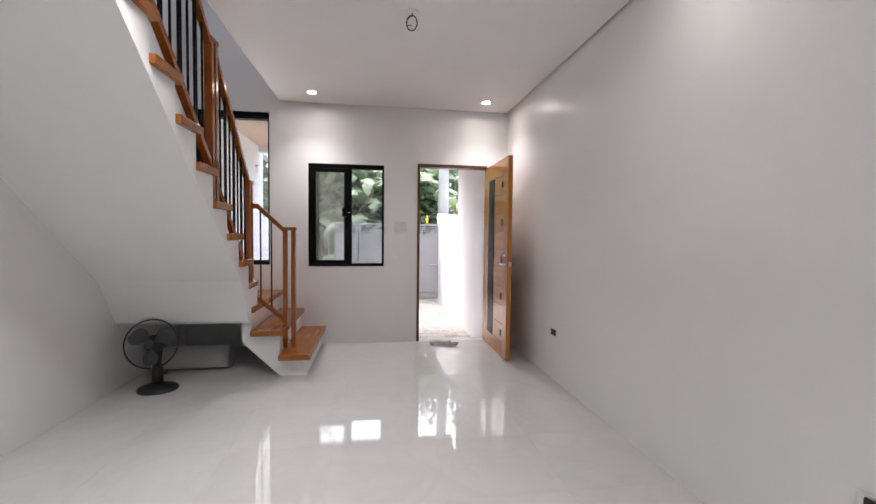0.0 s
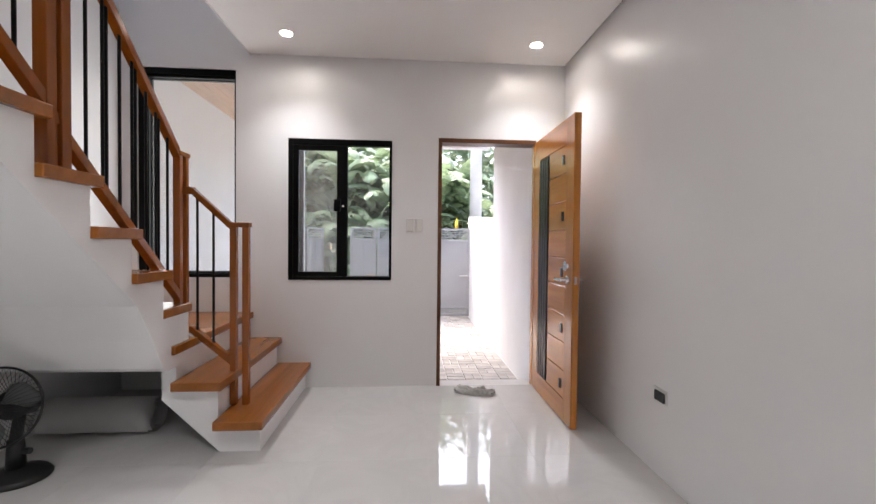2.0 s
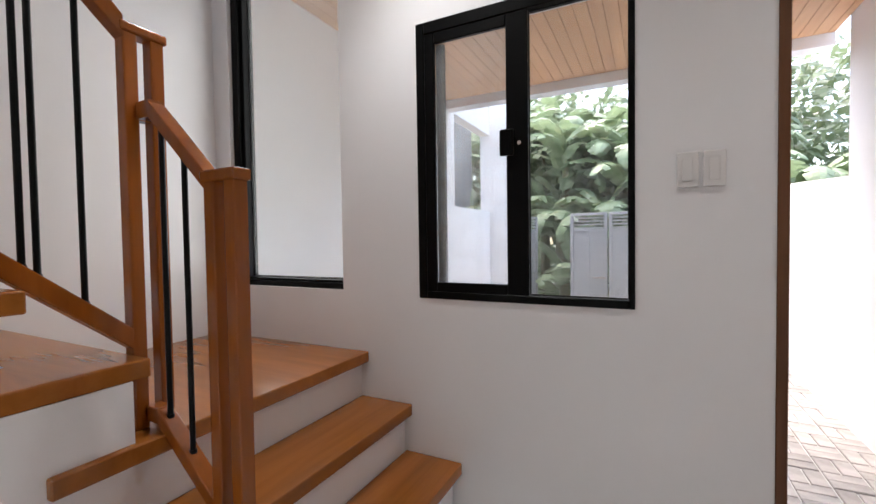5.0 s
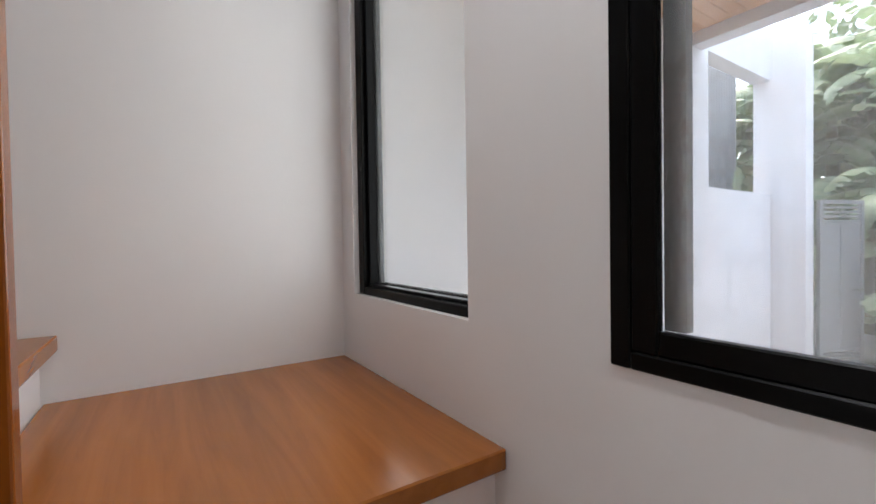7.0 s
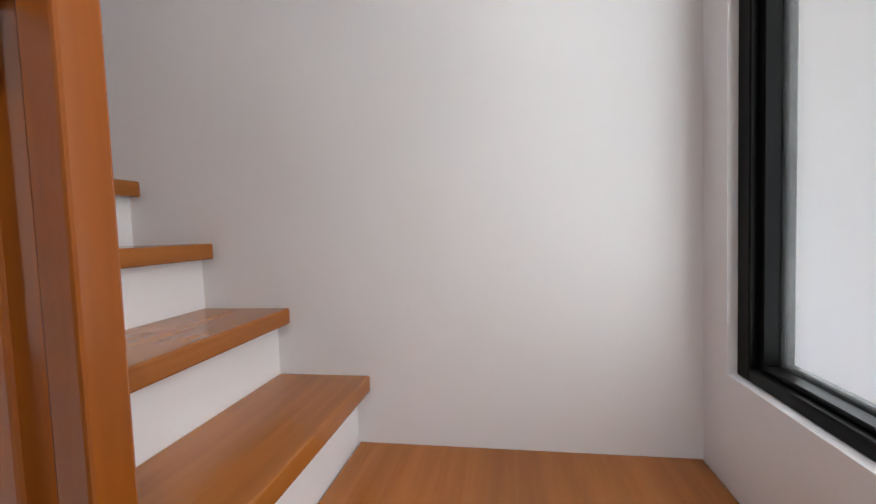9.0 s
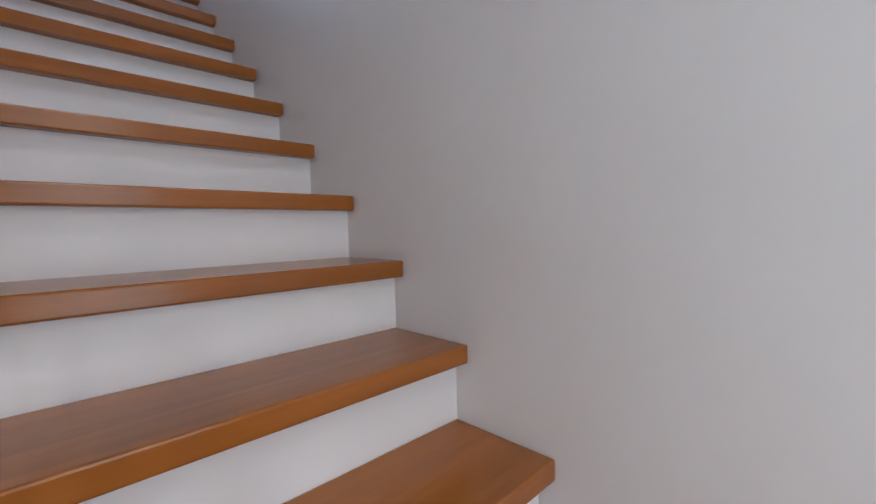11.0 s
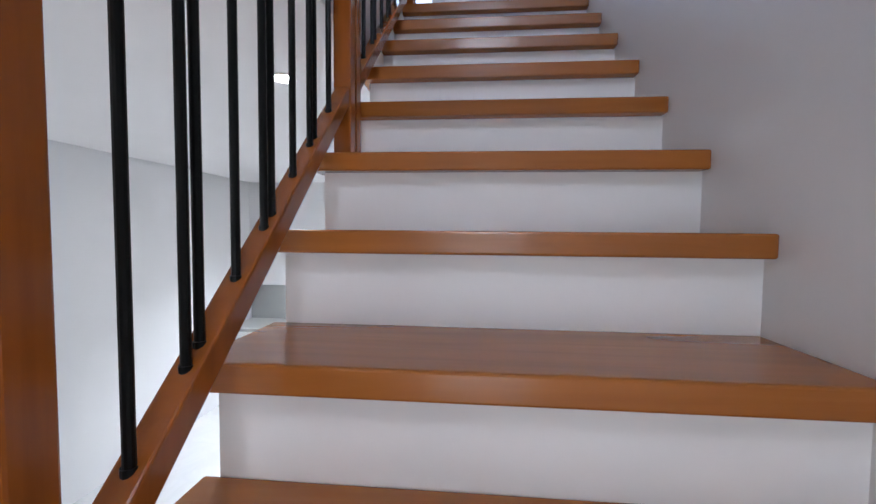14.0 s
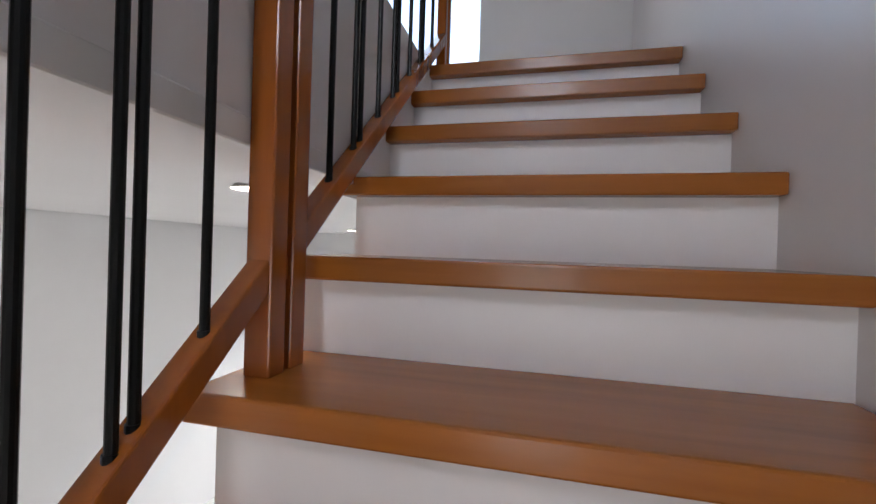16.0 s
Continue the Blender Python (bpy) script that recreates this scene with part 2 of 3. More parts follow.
def prism(bm, pts, axis, a, b, bevel=0.0):
    """A polygon in the plane across the axis, drawn out from a to b. pts are the two other coordinates in x, y, z order."""
    def at(p, c):
        q = list(p)
        q.insert(axis, c)
        return q
    lo = [bm.verts.new(at(p, a)) for p in pts]
    hi = [bm.verts.new(at(p, b)) for p in pts]
    fs = [bm.faces.new(lo), bm.faces.new(hi)]
    n = len(pts)
    fs += [bm.faces.new((lo[i], lo[(i + 1) % n], hi[(i + 1) % n], hi[i])) for i in range(n)]
    if bevel:
        edges = list({e for f in fs for e in f.edges})
        bmesh.ops.bevel(bm, geom=edges, offset=bevel, segments=1, affect="EDGES", profile=0.5)
    return bm


def rod(bm, p, q, r, seg=10, r2=None):
    """A round bar from p to q."""
    p, q = Vector(p), Vector(q)
    d = q - p
    m = Matrix.Translation((p + q) / 2) @ d.to_track_quat("Z", "Y").to_matrix().to_4x4()
    bmesh.ops.create_cone(bm, cap_ends=True, segments=seg, radius1=r, radius2=r if r2 is None else r2, depth=d.length, matrix=m)
    return bm


def bar(bm, p, q, w, h, bevel=0.004):
    """A square-edged bar from p to q, w wide across and h high, its ends cut plumb."""
    p, q = Vector(p), Vector(q)
    side = Vector((q.y - p.y, p.x - q.x, 0)).normalized() * (w / 2)
    up = Vector((0, 0, h / 2))
    vs = [bm.verts.new(c + s * side + u * up) for c in (p, q) for s in (-1, 1) for u in (-1, 1)]
    fs = [bm.faces.new([vs[i] for i in f]) for f in ((0, 1, 3, 2), (4, 6, 7, 5), (0, 4, 5, 1), (2, 3, 7, 6), (0, 2, 6, 4), (1, 5, 7, 3))]
    if bevel:
        bmesh.ops.bevel(bm, geom=list({e for f in fs for e in f.edges}), offset=bevel, segments=2, affect="EDGES", profile=0.5)
    return bm


def pierced(axis, a, b, us, zs, holes):
    """A wall across the axis from a to b, over the ranges us and zs, with rectangular holes (u0, u1, z0, z1) through it."""
    bm = bmesh.new()
    ucut = sorted({*us, *(h[0] for h in holes), *(h[1] for h in holes)})
    zcut = sorted({*zs, *(h[2] for h in holes), *(h[3] for h in holes)})
    seen = {}

    def vert(u, c, z):
        key = (u, c, z)
        if key not in seen:
            seen[key] = bm.verts.new((c, u, z) if axis == 0 else (u, c, z))
        return seen[key]

    def solid(i, j):
        if not (0 <= i < len(ucut) - 1 and 0 <= j < len(zcut) - 1):
            return False
        u, z = (ucut[i] + ucut[i + 1]) / 2, (zcut[j] + zcut[j + 1]) / 2
        return not any(h[0] < u < h[1] and h[2] < z < h[3] for h in holes)
    for i in range(len(ucut) - 1):
        for j in range(len(zcut) - 1):
            if not solid(i, j):
                continue
            u0, u1, z0, z1 = ucut[i], ucut[i + 1], zcut[j], zcut[j + 1]
            for c in (a, b):
                bm.faces.new([vert(u0, c, z0), vert(u1, c, z0), vert(u1, c, z1), vert(u0, c, z1)])
            for ok, p, q in ((solid(i - 1, j), (u0, z0), (u0, z1)), (solid(i + 1, j), (u1, z0), (u1, z1)), (solid(i, j - 1), (u0, z0), (u1, z0)), (solid(i, j + 1), (u0, z1), (u1, z1))):
                if not ok:
                    bm.faces.new([vert(p[0], a, p[1]), vert(q[0], a, q[1]), vert(q[0], b, q[1]), vert(p[0], b, p[1])])
    return bm


def ring(bm, x0, x1, z0, z1, wl, wr, wb, wt, y0, y1, bevel=0.003):
    """A rectangular frame in a wall across y, of four members."""
    box(bm, (x0, y0, z0), (x0 + wl, y1, z1), bevel)
    box(bm, (x1 - wr, y0, z0), (x1, y1, z1), bevel)
    box(bm, (x0 + wl, y0, z0), (x1 - wr, y1, z0 + wb), bevel)
    box(bm, (x0 + wl, y0, z1 - wt), (x1 - wr, y1, z1), bevel)
    return bm

# ---- the shell of the house ----
XL, YB, H = -3.615, -7.0, 2.715        # left wall, back wall, ceiling of the ground floor
XS = -2.600                           # edge of the slab along the stair well
R, Z2, H2 = 0.21, 3.36, 5.95          # riser, upper floor, upper ceiling
DOOR, WIN, TALL = (-1.076, -0.245, -0.42, 2.086), (-2.306, -1.462, 0.892, 2.052), (-3.492, -2.722, 0.908, 2.595)

FILL_OPENING = (-3.45, -2.75, 4.05, 5.45)      # unseen opening added on the upper storey, to brighten the stair well


def setting(name, bm, mat, label, category):
    return tagged(part(name, bm, mat), label, category, kind="structure")


front = setting("wall_front", pierced(1, 0.0, 0.15, (XL - 0.15, 0.15), (-0.42, 6.1), [DOOR, WIN, TALL, FILL_OPENING]), WALL, "white painted front wall with door and two windows", "wall")
setting("wall_left", pierced(0, XL - 0.15, XL, (YB, 0.0), (-0.1, 6.1), []), WALL, "white painted wall along the stairs, two storeys high", "wall")
setting("wall_right", pierced(0, 0.0, 0.15, (YB, 0.0), (-0.1, 6.1), []), WALL, "glossy white painted long side wall", "wall")
setting("wall_back", pierced(1, YB - 0.15, YB, (XL - 0.15, 0.15), (-0.1, Z2), []), WALL, "plain white painted back wall", "wall")
# the board stops short of the walls, which leaves a shadow gap; the bead in it is grey to deepen the shade
GAP = 0.017
bm = boxed((XS, YB, H + 0.03), (0.0, 0.0, Z2 - 0.02))
box(bm, (XS, YB, H), (-GAP, -GAP, H + 0.0295))
setting("ceiling", bm, CEIL, "flat white gypsum ceiling with recessed lights", "ceiling")
bm = boxed((XL, YB, H), (XS, -4.07, Z2 - 0.02))
setting("ceiling_rear", bm, CEIL, "flat white gypsum ceiling behind the stairs", "ceiling")
setting("ceiling_upper", boxed((XL, -5.15, H2), (0.0, 0.0, H2 + 0.12)), CEIL, "flat white ceiling of the upper floor", "ceiling")
bm = boxed((XS + 0.02, YB, Z2 - 0.018), (0.0, 0.0, Z2))
setting("floor_upper", bm, TILE, "pale tiled floor of the upper storey", "floor")
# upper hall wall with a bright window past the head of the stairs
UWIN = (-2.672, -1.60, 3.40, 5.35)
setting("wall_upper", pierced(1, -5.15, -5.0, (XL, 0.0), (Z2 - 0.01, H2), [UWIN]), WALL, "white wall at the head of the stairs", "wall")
# metal bead in the shadow gap, its grey standing in for shade; white bead along the edge of the stair well
setting("trim_front", boxed((XS, -GAP + 0.001, H + 0.012), (-0.002, -0.001, H + 0.029), 0.002), SHADEBEAD, "slim bead in the gap between wall and ceiling, greyed for shade", "trim")
setting("trim_right", boxed((-GAP + 0.001, YB, H + 0.012), (-0.001, -GAP, H + 0.029), 0.002), SHADEBEAD, "slim bead in the gap between wall and ceiling, greyed for shade", "trim")
setting("trim_well", boxed((XS - 0.010, -4.0, H - 0.006), (XS - 0.001, -0.002, H + 0.045), 0.003), WHITEPLASTIC, "slim white bead on the edge of the stair well", "trim")

# ---- windows and door of the front wall ----
w1 = base("window_1", -1.864, 0.05, 0.89, "black aluminium sliding window with two glass panes", "window", kind="structure")
x0, x1, z0, z1 = WIN
part("window_frame", ring(bmesh.new(), x0, x1, z0, z1, 0.038, 0.018, 0.03, 0.05, -0.006, 0.05), BLACKALU, w1)
sash = part("sash", ring(bmesh.new(), x0 + 0.038, -1.828, z0 + 0.03, z1 - 0.05, 0.045, 0.085, 0.04, 0.045, -0.003, 0.018), BLACKALU, w1)
part("gasket", boxed((x0 + 0.083, 0.02, z0 + 0.07), (x0 + 0.118, 0.04, z1 - 0.095)), GREYGASKET, w1, "grey track seen behind the sash")
part("latch", boxed((-1.935, -0.022, 1.46), (-1.882, -0.003, 1.56), 0.004), BLACKALU, sash, "black sash latch")
part("keyhole", rod(bmesh.new(), (-1.86, -0.012, 1.505), (-1.86, -0.002, 1.505), 0.008), CHROME, sash, "small chrome lock")
part("fixed_sash", ring(bmesh.new(), -1.832, x1 - 0.018, z0 + 0.03, z1 - 0.05, 0.006, 0.005, 0.005, 0.005, 0.0185, 0.03), BLACKALU, w1)
for px0, px1, py in ((x0 + 0.083, -1.91, 0.006), (-1.826, x1 - 0.023, 0.022)):
    pane = part("pane", boxed((px0, py, z0 + 0.04), (px1, py + 0.005, z1 - 0.06)), VEILEDGLASS if py < 0.01 else GLASS, w1)
    pane.visible_shadow = False

w2 = base("window_2", -3.1, 0.05, 0.9, "tall black aluminium fixed window beside the stairs", "window", kind="structure")
x0, x1, z0, z1 = TALL
part("window_frame", ring(bmesh.new(), x0, x1, z0, z1, 0.05, 0.02, 0.03, 0.05, 0.022, 0.06), BLACKALU, w2)
part("inner_frame", ring(bmesh.new(), x0 + 0.05, x1 - 0.02, z0 + 0.03, z1 - 0.05, 0.02, 0.004, 0.012, 0.02, 0.04, 0.075), BLACKALU, w2)
part("glazing_bead", ring(bmesh.new(), x0 + 0.05, x1 - 0.02, z0 + 0.03, z1 - 0.05, 0.03, 0.004, 0.02, 0.03, 0.081, 0.10), BLACKALU, w2)
pane = part("pane", boxed((x0 + 0.06, 0.0755, z0 + 0.036), (x1 - 0.021, 0.0805, z1 - 0.06)), GLASS, w2)
pane.visible_shadow = False
part("window_sill", boxed((x0, 0.101, z0 - 0.0), (x1, 0.15, z0 + 0.02)), STAIRWHITE, w2)

# added window, never in view; it only houses the lamp for the risers
sw = base("fill_window", -3.1, 0.05, FILL_OPENING[2], "unseen black aluminium window added high in the stair well to let in light", "window", kind="structure")
part("window_frame", ring(bmesh.new(), *FILL_OPENING, 0.05, 0.05, 0.05, 0.05, 0.03, 0.08), BLACKALU, sw)
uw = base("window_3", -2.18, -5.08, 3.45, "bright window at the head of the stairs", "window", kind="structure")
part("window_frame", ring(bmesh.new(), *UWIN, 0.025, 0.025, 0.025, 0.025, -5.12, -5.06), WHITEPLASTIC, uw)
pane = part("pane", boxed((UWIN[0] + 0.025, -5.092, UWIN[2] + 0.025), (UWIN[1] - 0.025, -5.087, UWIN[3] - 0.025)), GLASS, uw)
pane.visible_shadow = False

d1 = base("door_frame", -0.64, 0.05, 0.0, "dark stained wooden door frame in the front wall", "door frame", kind="structure")
bm = bmesh.new()
box(bm, (DOOR[0], -0.006, -0.03), (DOOR[0] + 0.03, 0.13, DOOR[3] - 0.035), 0.003)
part("jamb", bm, JAMBWOOD, d1)
bm = bmesh.new()
box(bm, (DOOR[1] - 0.012, 0.0, -0.03), (DOOR[1], 0.06, DOOR[3] - 0.035), 0.003)
part("jamb", bm, DOORWOOD_Z, d1)
part("head", boxed((DOOR[0], -0.006, DOOR[3] - 0.035), (DOOR[1], 0.13, DOOR[3]), 0.003), JAMBWOOD, d1)
setting("threshold", boxed((DOOR[0] + 0.03, 0.0, -0.42), (DOOR[1] - 0.012, 0.16, -0.006), 0.004), GROUT, "pale stone threshold under the entrance door", "threshold")


def entrance_door():
    """The leaf, swung open against the right wall; its face looks to -x."""
    d = base("door_1", -0.25, -0.05, 0.0, "varnished brown wooden entrance door standing wide open", "door", kind="structure")
    xf, xb, ya, yb, zt = -0.268, -0.222, -0.055, -0.90, 2.052
    core = boxed((xf + 0.012, yb, 0.008), (xb, ya, zt), 0.002)
    part("leaf", core, DOORWOOD_Z, d)
    for lo, hi in ((ya - 0.12, ya), (yb, -0.77)):
        part("stile", boxed((xf, lo, 0.008), (xf + 0.0118, hi, zt), 0.002), DOORWOOD_Z, d)
    part("rail", boxed((xf, -0.77, 1.88), (xf + 0.0118, ya - 0.12, zt), 0.002), DOORWOOD, d)
    part("rail", boxed((xf, -0.77, 0.008), (xf + 0.0118, ya - 0.12, 0.16), 0.002), DOORWOOD, d)
    for i in range(9):
        za = 0.16 + i * 0.1911
        pl = part("plank", boxed((xf + 0.001, -0.77, za + 0.003), (xf + 0.0118, -0.422, za + 0.188), 0.0025), DOORWOOD, d)
        if i % 2 == 0:
            part("inlay", boxed((xf - 0.006, -0.735, za + 0.06), (xf + 0.0008, -0.700, za + 0.125), 0.002), STRIPBLACK, pl, "small black square inlay")
    part("strip_bed", boxed((xf + 0.008, -0.420, 0.16), (xf + 0.0118, -0.177, 1.88)), JAMBWOOD, d)
    for i in range(4):
        ys = -0.192 - i * 0.056
        part("strip", boxed((xf - 0.004, ys - 0.036, 0.165), (xf + 0.0079, ys, 1.875), 0.003), STRIPBLACK, d, "long black vertical strip")
    lever = part("rose", rod(bmesh.new(), (xf - 0.016, -0.845, 0.975), (xf, -0.845, 0.975), 0.028, 20), CHROME, d, "chrome lever handle")
    part("spindle", rod(bmesh.new(), (xf - 0.055, -0.845, 0.975), (xf - 0.016, -0.845, 0.975), 0.011, 14), CHROME, lever)
    part("lever", bar(bmesh.new(), (xf - 0.055, -0.855, 0.975), (xf - 0.055, -0.73, 0.972), 0.016, 0.02, 0.005), CHROME, lever)
    knob = bmesh.new()
    rod(knob, (xf - 0.03, -0.845, 1.065), (xf, -0.845, 1.065), 0.034, 22, 0.03)
    part("deadbolt", knob, CHROME, d, "round chrome deadbolt")
    part("back_handle", bar(bmesh.new(), (xb + 0.045, -0.855, 0.975), (xb + 0.045, -0.73, 0.972), 0.016, 0.02, 0.005), CHROME, d)
    part("back_spindle", rod(bmesh.new(), (xb, -0.845, 0.975), (xb + 0.05, -0.845, 0.975), 0.011, 14), CHROME, d)
    part("latch_plate", boxed((-0.253, yb - 0.0015, 0.95), (-0.237, yb + 0.001, 1.0)), CHROME, d)


entrance_door()

# ---- stairs ----
GO = 0.2533
NOSE = {k: -0.94 - (k - 4) * GO for k in range(4, 17)}
LIP, TH = 0.045, 0.05
XE, XB = -2.572, -2.60                # ends of the treads and face of the concrete under them


def staircase():
    st = base("staircase", -2.9, -1.0, 0.0, "white plastered concrete stairs with brown wooden treads", "staircase", kind="structure")
    # lower three steps rise along the front wall
    r1, r2, r3 = -2.117 - LIP, -2.35 - LIP, -2.58 - LIP
    low = [(r1, 0.0), (r1, R - TH), (r2, R - TH), (r2, 2 * R - TH), (r3, 2 * R - TH), (r3, 3 * R - TH), (XL, 3 * R - TH), (XL, 0.478), (-2.705, 0.478), (-2.705, 0.302), (-2.388, 0.0)]
    part("lower_body", prism(bmesh.new(), low, 1, -1.07, 0.0), STAIRWHITE, st, "white plastered body of the lowest steps")
    up = [(NOSE[4] - LIP, 0.505)]
    for k in range(4, 17):
        up.append((NOSE[k] - LIP, k * R - TH))
        if k < 16:
            up.append((NOSE[k + 1] - LIP, k * R - TH))
    up += [(-4.069, 16 * R - TH), (-4.069, 3.09), (-1.45, 0.89), (-1.33, 0.70), (-1.24, 0.53), (-1.2, 0.505)]
    bm = prism(bmesh.new(), up, 0, XL, XB)
    part("flight_body", bm, STAIRWHITE, st, "white plastered flight with a sloping underside")
    for k, (xa, xb, ya) in enumerate(((-2.386, -2.117, -1.17), (-2.622, -2.352, -1.14)), 1):
        part("tread", boxed((xa, ya, k * R - TH), (xb, -0.001, k * R), 0.005, 2), TREAD_Y, st)
    pts = [(XL + 0.001, -0.001), (-2.58, -0.001), (-2.58, -1.165), (-2.66, -1.165), (-2.66, -0.98), (XL + 0.001, -0.98)]
    bm = prism(bmesh.new(), pts, 2, 3 * R - TH, 3 * R, 0.004)
    part("landing_tread", bm, TREAD_X, st, "large square wooden landing board")
    for k in range(4, 17):
        back = NOSE[k + 1] - LIP if k < 16 else -4.069
        xe = -2.60 if k == 4 else XE
        part("tread", boxed((XL + 0.001, back + 0.0005, k * R - TH), (xe, NOSE[k], k * R), 0.005, 2), TREAD_X, st)
    setting("floor_landing", boxed((XL, YB, Z2 - 0.018), (XS + 0.019, -4.07, Z2)), TREAD_X, "wooden floor at the head of the stairs", "floor")
    return st


staircase()


def nose_z(y):
    return 4 * R + (NOSE[4] - y) * R / GO


def railing():
    rl = base("stair_railing", -2.64, -1.0, 0.205, "brown wooden stair railing with thin black steel balusters", "railing", kind="structure")

    def post(x, y, za, zb, wx=0.042, wy=0.036):
        part("post", boxed((x - wx / 2, y - wy / 2, za), (x + wx / 2, y + wy / 2, zb), 0.004, 2), POSTWOOD, rl)

    def sloped(name, p, q, ww, hh):
        part(name, bar(bmesh.new(), p, q, ww, hh), POSTWOOD, rl)

    def baluster(x, y, za, zb):
        b = part("baluster", rod(bmesh.new(), (x, y, za), (x, y, zb), 0.0073, 12), BLACKSTEEL, rl, smooth=False)
        part("foot_ring", rod(bmesh.new(), (x, y, za - 0.002), (x, y, za + 0.008), 0.0095, 12), BLACKSTEEL, b)
    hh = 0.058
    # lowest pair, on the first step
    for x in (-2.376, -2.303):
        post(x, -0.90, R, 1.30, 0.038, 0.04)
    part("cap", boxed((-2.402, -0.926, 1.29), (-2.277, -0.874, 1.32), 0.006, 2), POSTWOOD, rl)
    # corner pair, on the landing
    xc = -2.688
    for y in (-0.928, -0.858):
        post(xc, y, 3 * R, 1.722)
    part("cap", boxed((xc - 0.027, -0.954, 1.71), (xc + 0.027, -0.832, 1.738), 0.006, 2), POSTWOOD, rl)
    # short flight of rails beside the lowest steps, level at the corner and then falling
    sloped("handrail", (xc + 0.021, -0.90, 1.505), (-2.605, -0.90, 1.505), 0.044, 0.046)
    sloped("handrail", (-2.612, -0.90, 1.503), (-2.388, -0.90, 1.295), 0.044, 0.048)
    sloped("bottom_rail", (xc + 0.021, -0.90, 0.672), (-2.612, -0.90, 0.672), 0.042, 0.044)
    sloped("bottom_rail", (-2.618, -0.90, 0.670), (-2.388, -0.90, 0.478), 0.042, 0.048)
    for x in (-2.590, -2.496):
        baluster(x, -0.90, 0.692 - (x + 2.618) * 0.835, 1.485 - (x + 2.612) * 0.929)
    # pairs up the flight: x of the pair, y of its two posts
    pairs = [(xc, -0.858, -0.928)]
    for k, xp, ya, yb in ((7, -2.655, -1.818, -1.885), (11, -2.636, -2.826, -2.890)):
        zt = nose_z(ya - 0.03) + 0.955
        for y in (ya, yb):
            post(xp, y, k * R, zt, 0.052, 0.046)
        part("cap", boxed((xp - 0.03, yb - 0.03, zt - 0.015), (xp + 0.03, ya + 0.03, zt + 0.015), 0.006, 2), POSTWOOD, rl)
        pairs.append((xp, ya, yb))
    ya = -4.06
    for y in (ya, ya - 0.068):
        post(-2.632, y, 16 * R, nose_z(ya) + 0.93)
    pairs.append((-2.632, ya, ya - 0.068))
    # heights of the bottom rail and the handrail over the nosings, at the foot and at the head of each stretch
    heights = (((0.042, 0.044), (0.880, 0.925)), ((0.080, 0.100), (0.890, 0.92)), ((0.080, 0.086), (0.890, 0.890)))
    spread = (0.118, 0.224, 0.256, 0.36, 0.464, 0.497, 0.606, 0.712, 0.742, 0.86)
    for (xa, _, yl), (xb, yh, _), (low, top) in zip(pairs, pairs[1:], heights):
        ys, ye = yl - 0.015, yh + 0.015
        za, zb = [(nose_z(ys) + h[0], nose_z(ye) + h[1]) for h in (low, top)]
        sloped("handrail", (xa, ys, zb[0]), (xb, ye, zb[1]), 0.044, 0.06)
        sloped("bottom_rail", (xa, ys, za[0]), (xb, ye, za[1]), 0.042, hh)
        for f in spread:
            y, x = ys + (ye - ys) * f, xa + (xb - xa) * f
            baluster(x, y, za[0] + (za[1] - za[0]) * f + hh / 2 - 0.006, zb[0] + (zb[1] - zb[0]) * f)
    # short blocks where the rails cross the gap between two posts
    part("spacer", boxed((xc - 0.018, -0.9095, 1.482), (xc + 0.018, -0.8765, 1.528), 0.003), POSTWOOD, rl)
    for xp, ya, yb in pairs[1:3]:
        ym = (ya + yb) / 2
        part("spacer", boxed((xp - 0.018, yb + 0.0235, nose_z(ym) + 0.045), (xp + 0.018, ya - 0.0235, nose_z(ym) + 0.09), 0.003), POSTWOOD, rl)


railing()

# ---- ceiling lamps, switch, socket, lamp hook ----


def downlight(x, y, watts=DOWNLIGHT_W):
    t = base("downlight", x, y, H, "small round recessed ceiling downlight, switched on; the rear two added as fill", "downlight", "downlights in the ceiling")
    bm = bmesh.new()
    bmesh.ops.create_cone(bm, cap_ends=False, segments=28, radius1=0.048, radius2=0.036, depth=0.012, matrix=Matrix.Translation((x, y, H - 0.006)))
    part("trim_ring", bm, WHITEPLASTIC, t, smooth=True)
    bm = bmesh.new()
    bmesh.ops.create_circle(bm, cap_ends=True, segments=28, radius=0.036, matrix=Matrix.Translation((x, y, H - 0.004)))
    part("diffuser", bm, LED, t, "glowing white diffuser")
    lamp = new("downlight_lamp", bpy.data.lights.new("downlight_lamp", "SPOT"))
    lamp.data.energy, lamp.data.spot_size, lamp.data.spot_blend, lamp.data.shadow_soft_size = watts, radians(110), 1.0, 0.04
    lamp.data.color = (0.90, 0.95, 1.0)
    lamp.matrix_world = pose(x, y, H - 0.02)


# the last two are unseen, added to brighten the back of the room
for x, y, share in ((-2.21, -0.40, 0.27), (-0.37, -0.385, 0.27), (-2.25, -3.26, 0.8), (-0.37, -3.2, 0.02), (-2.25, -6.0, 0.8), (-1.3, -6.0, 1.4)):
    downlight(x, y, DOWNLIGHT_W * share)

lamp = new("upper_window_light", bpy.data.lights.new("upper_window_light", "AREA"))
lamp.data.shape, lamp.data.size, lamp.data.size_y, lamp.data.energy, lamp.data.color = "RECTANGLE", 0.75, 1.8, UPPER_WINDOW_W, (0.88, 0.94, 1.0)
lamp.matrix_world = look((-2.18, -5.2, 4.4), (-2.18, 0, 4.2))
lamp = new("tall_window_light", bpy.data.lights.new("tall_window_light", "AREA"))
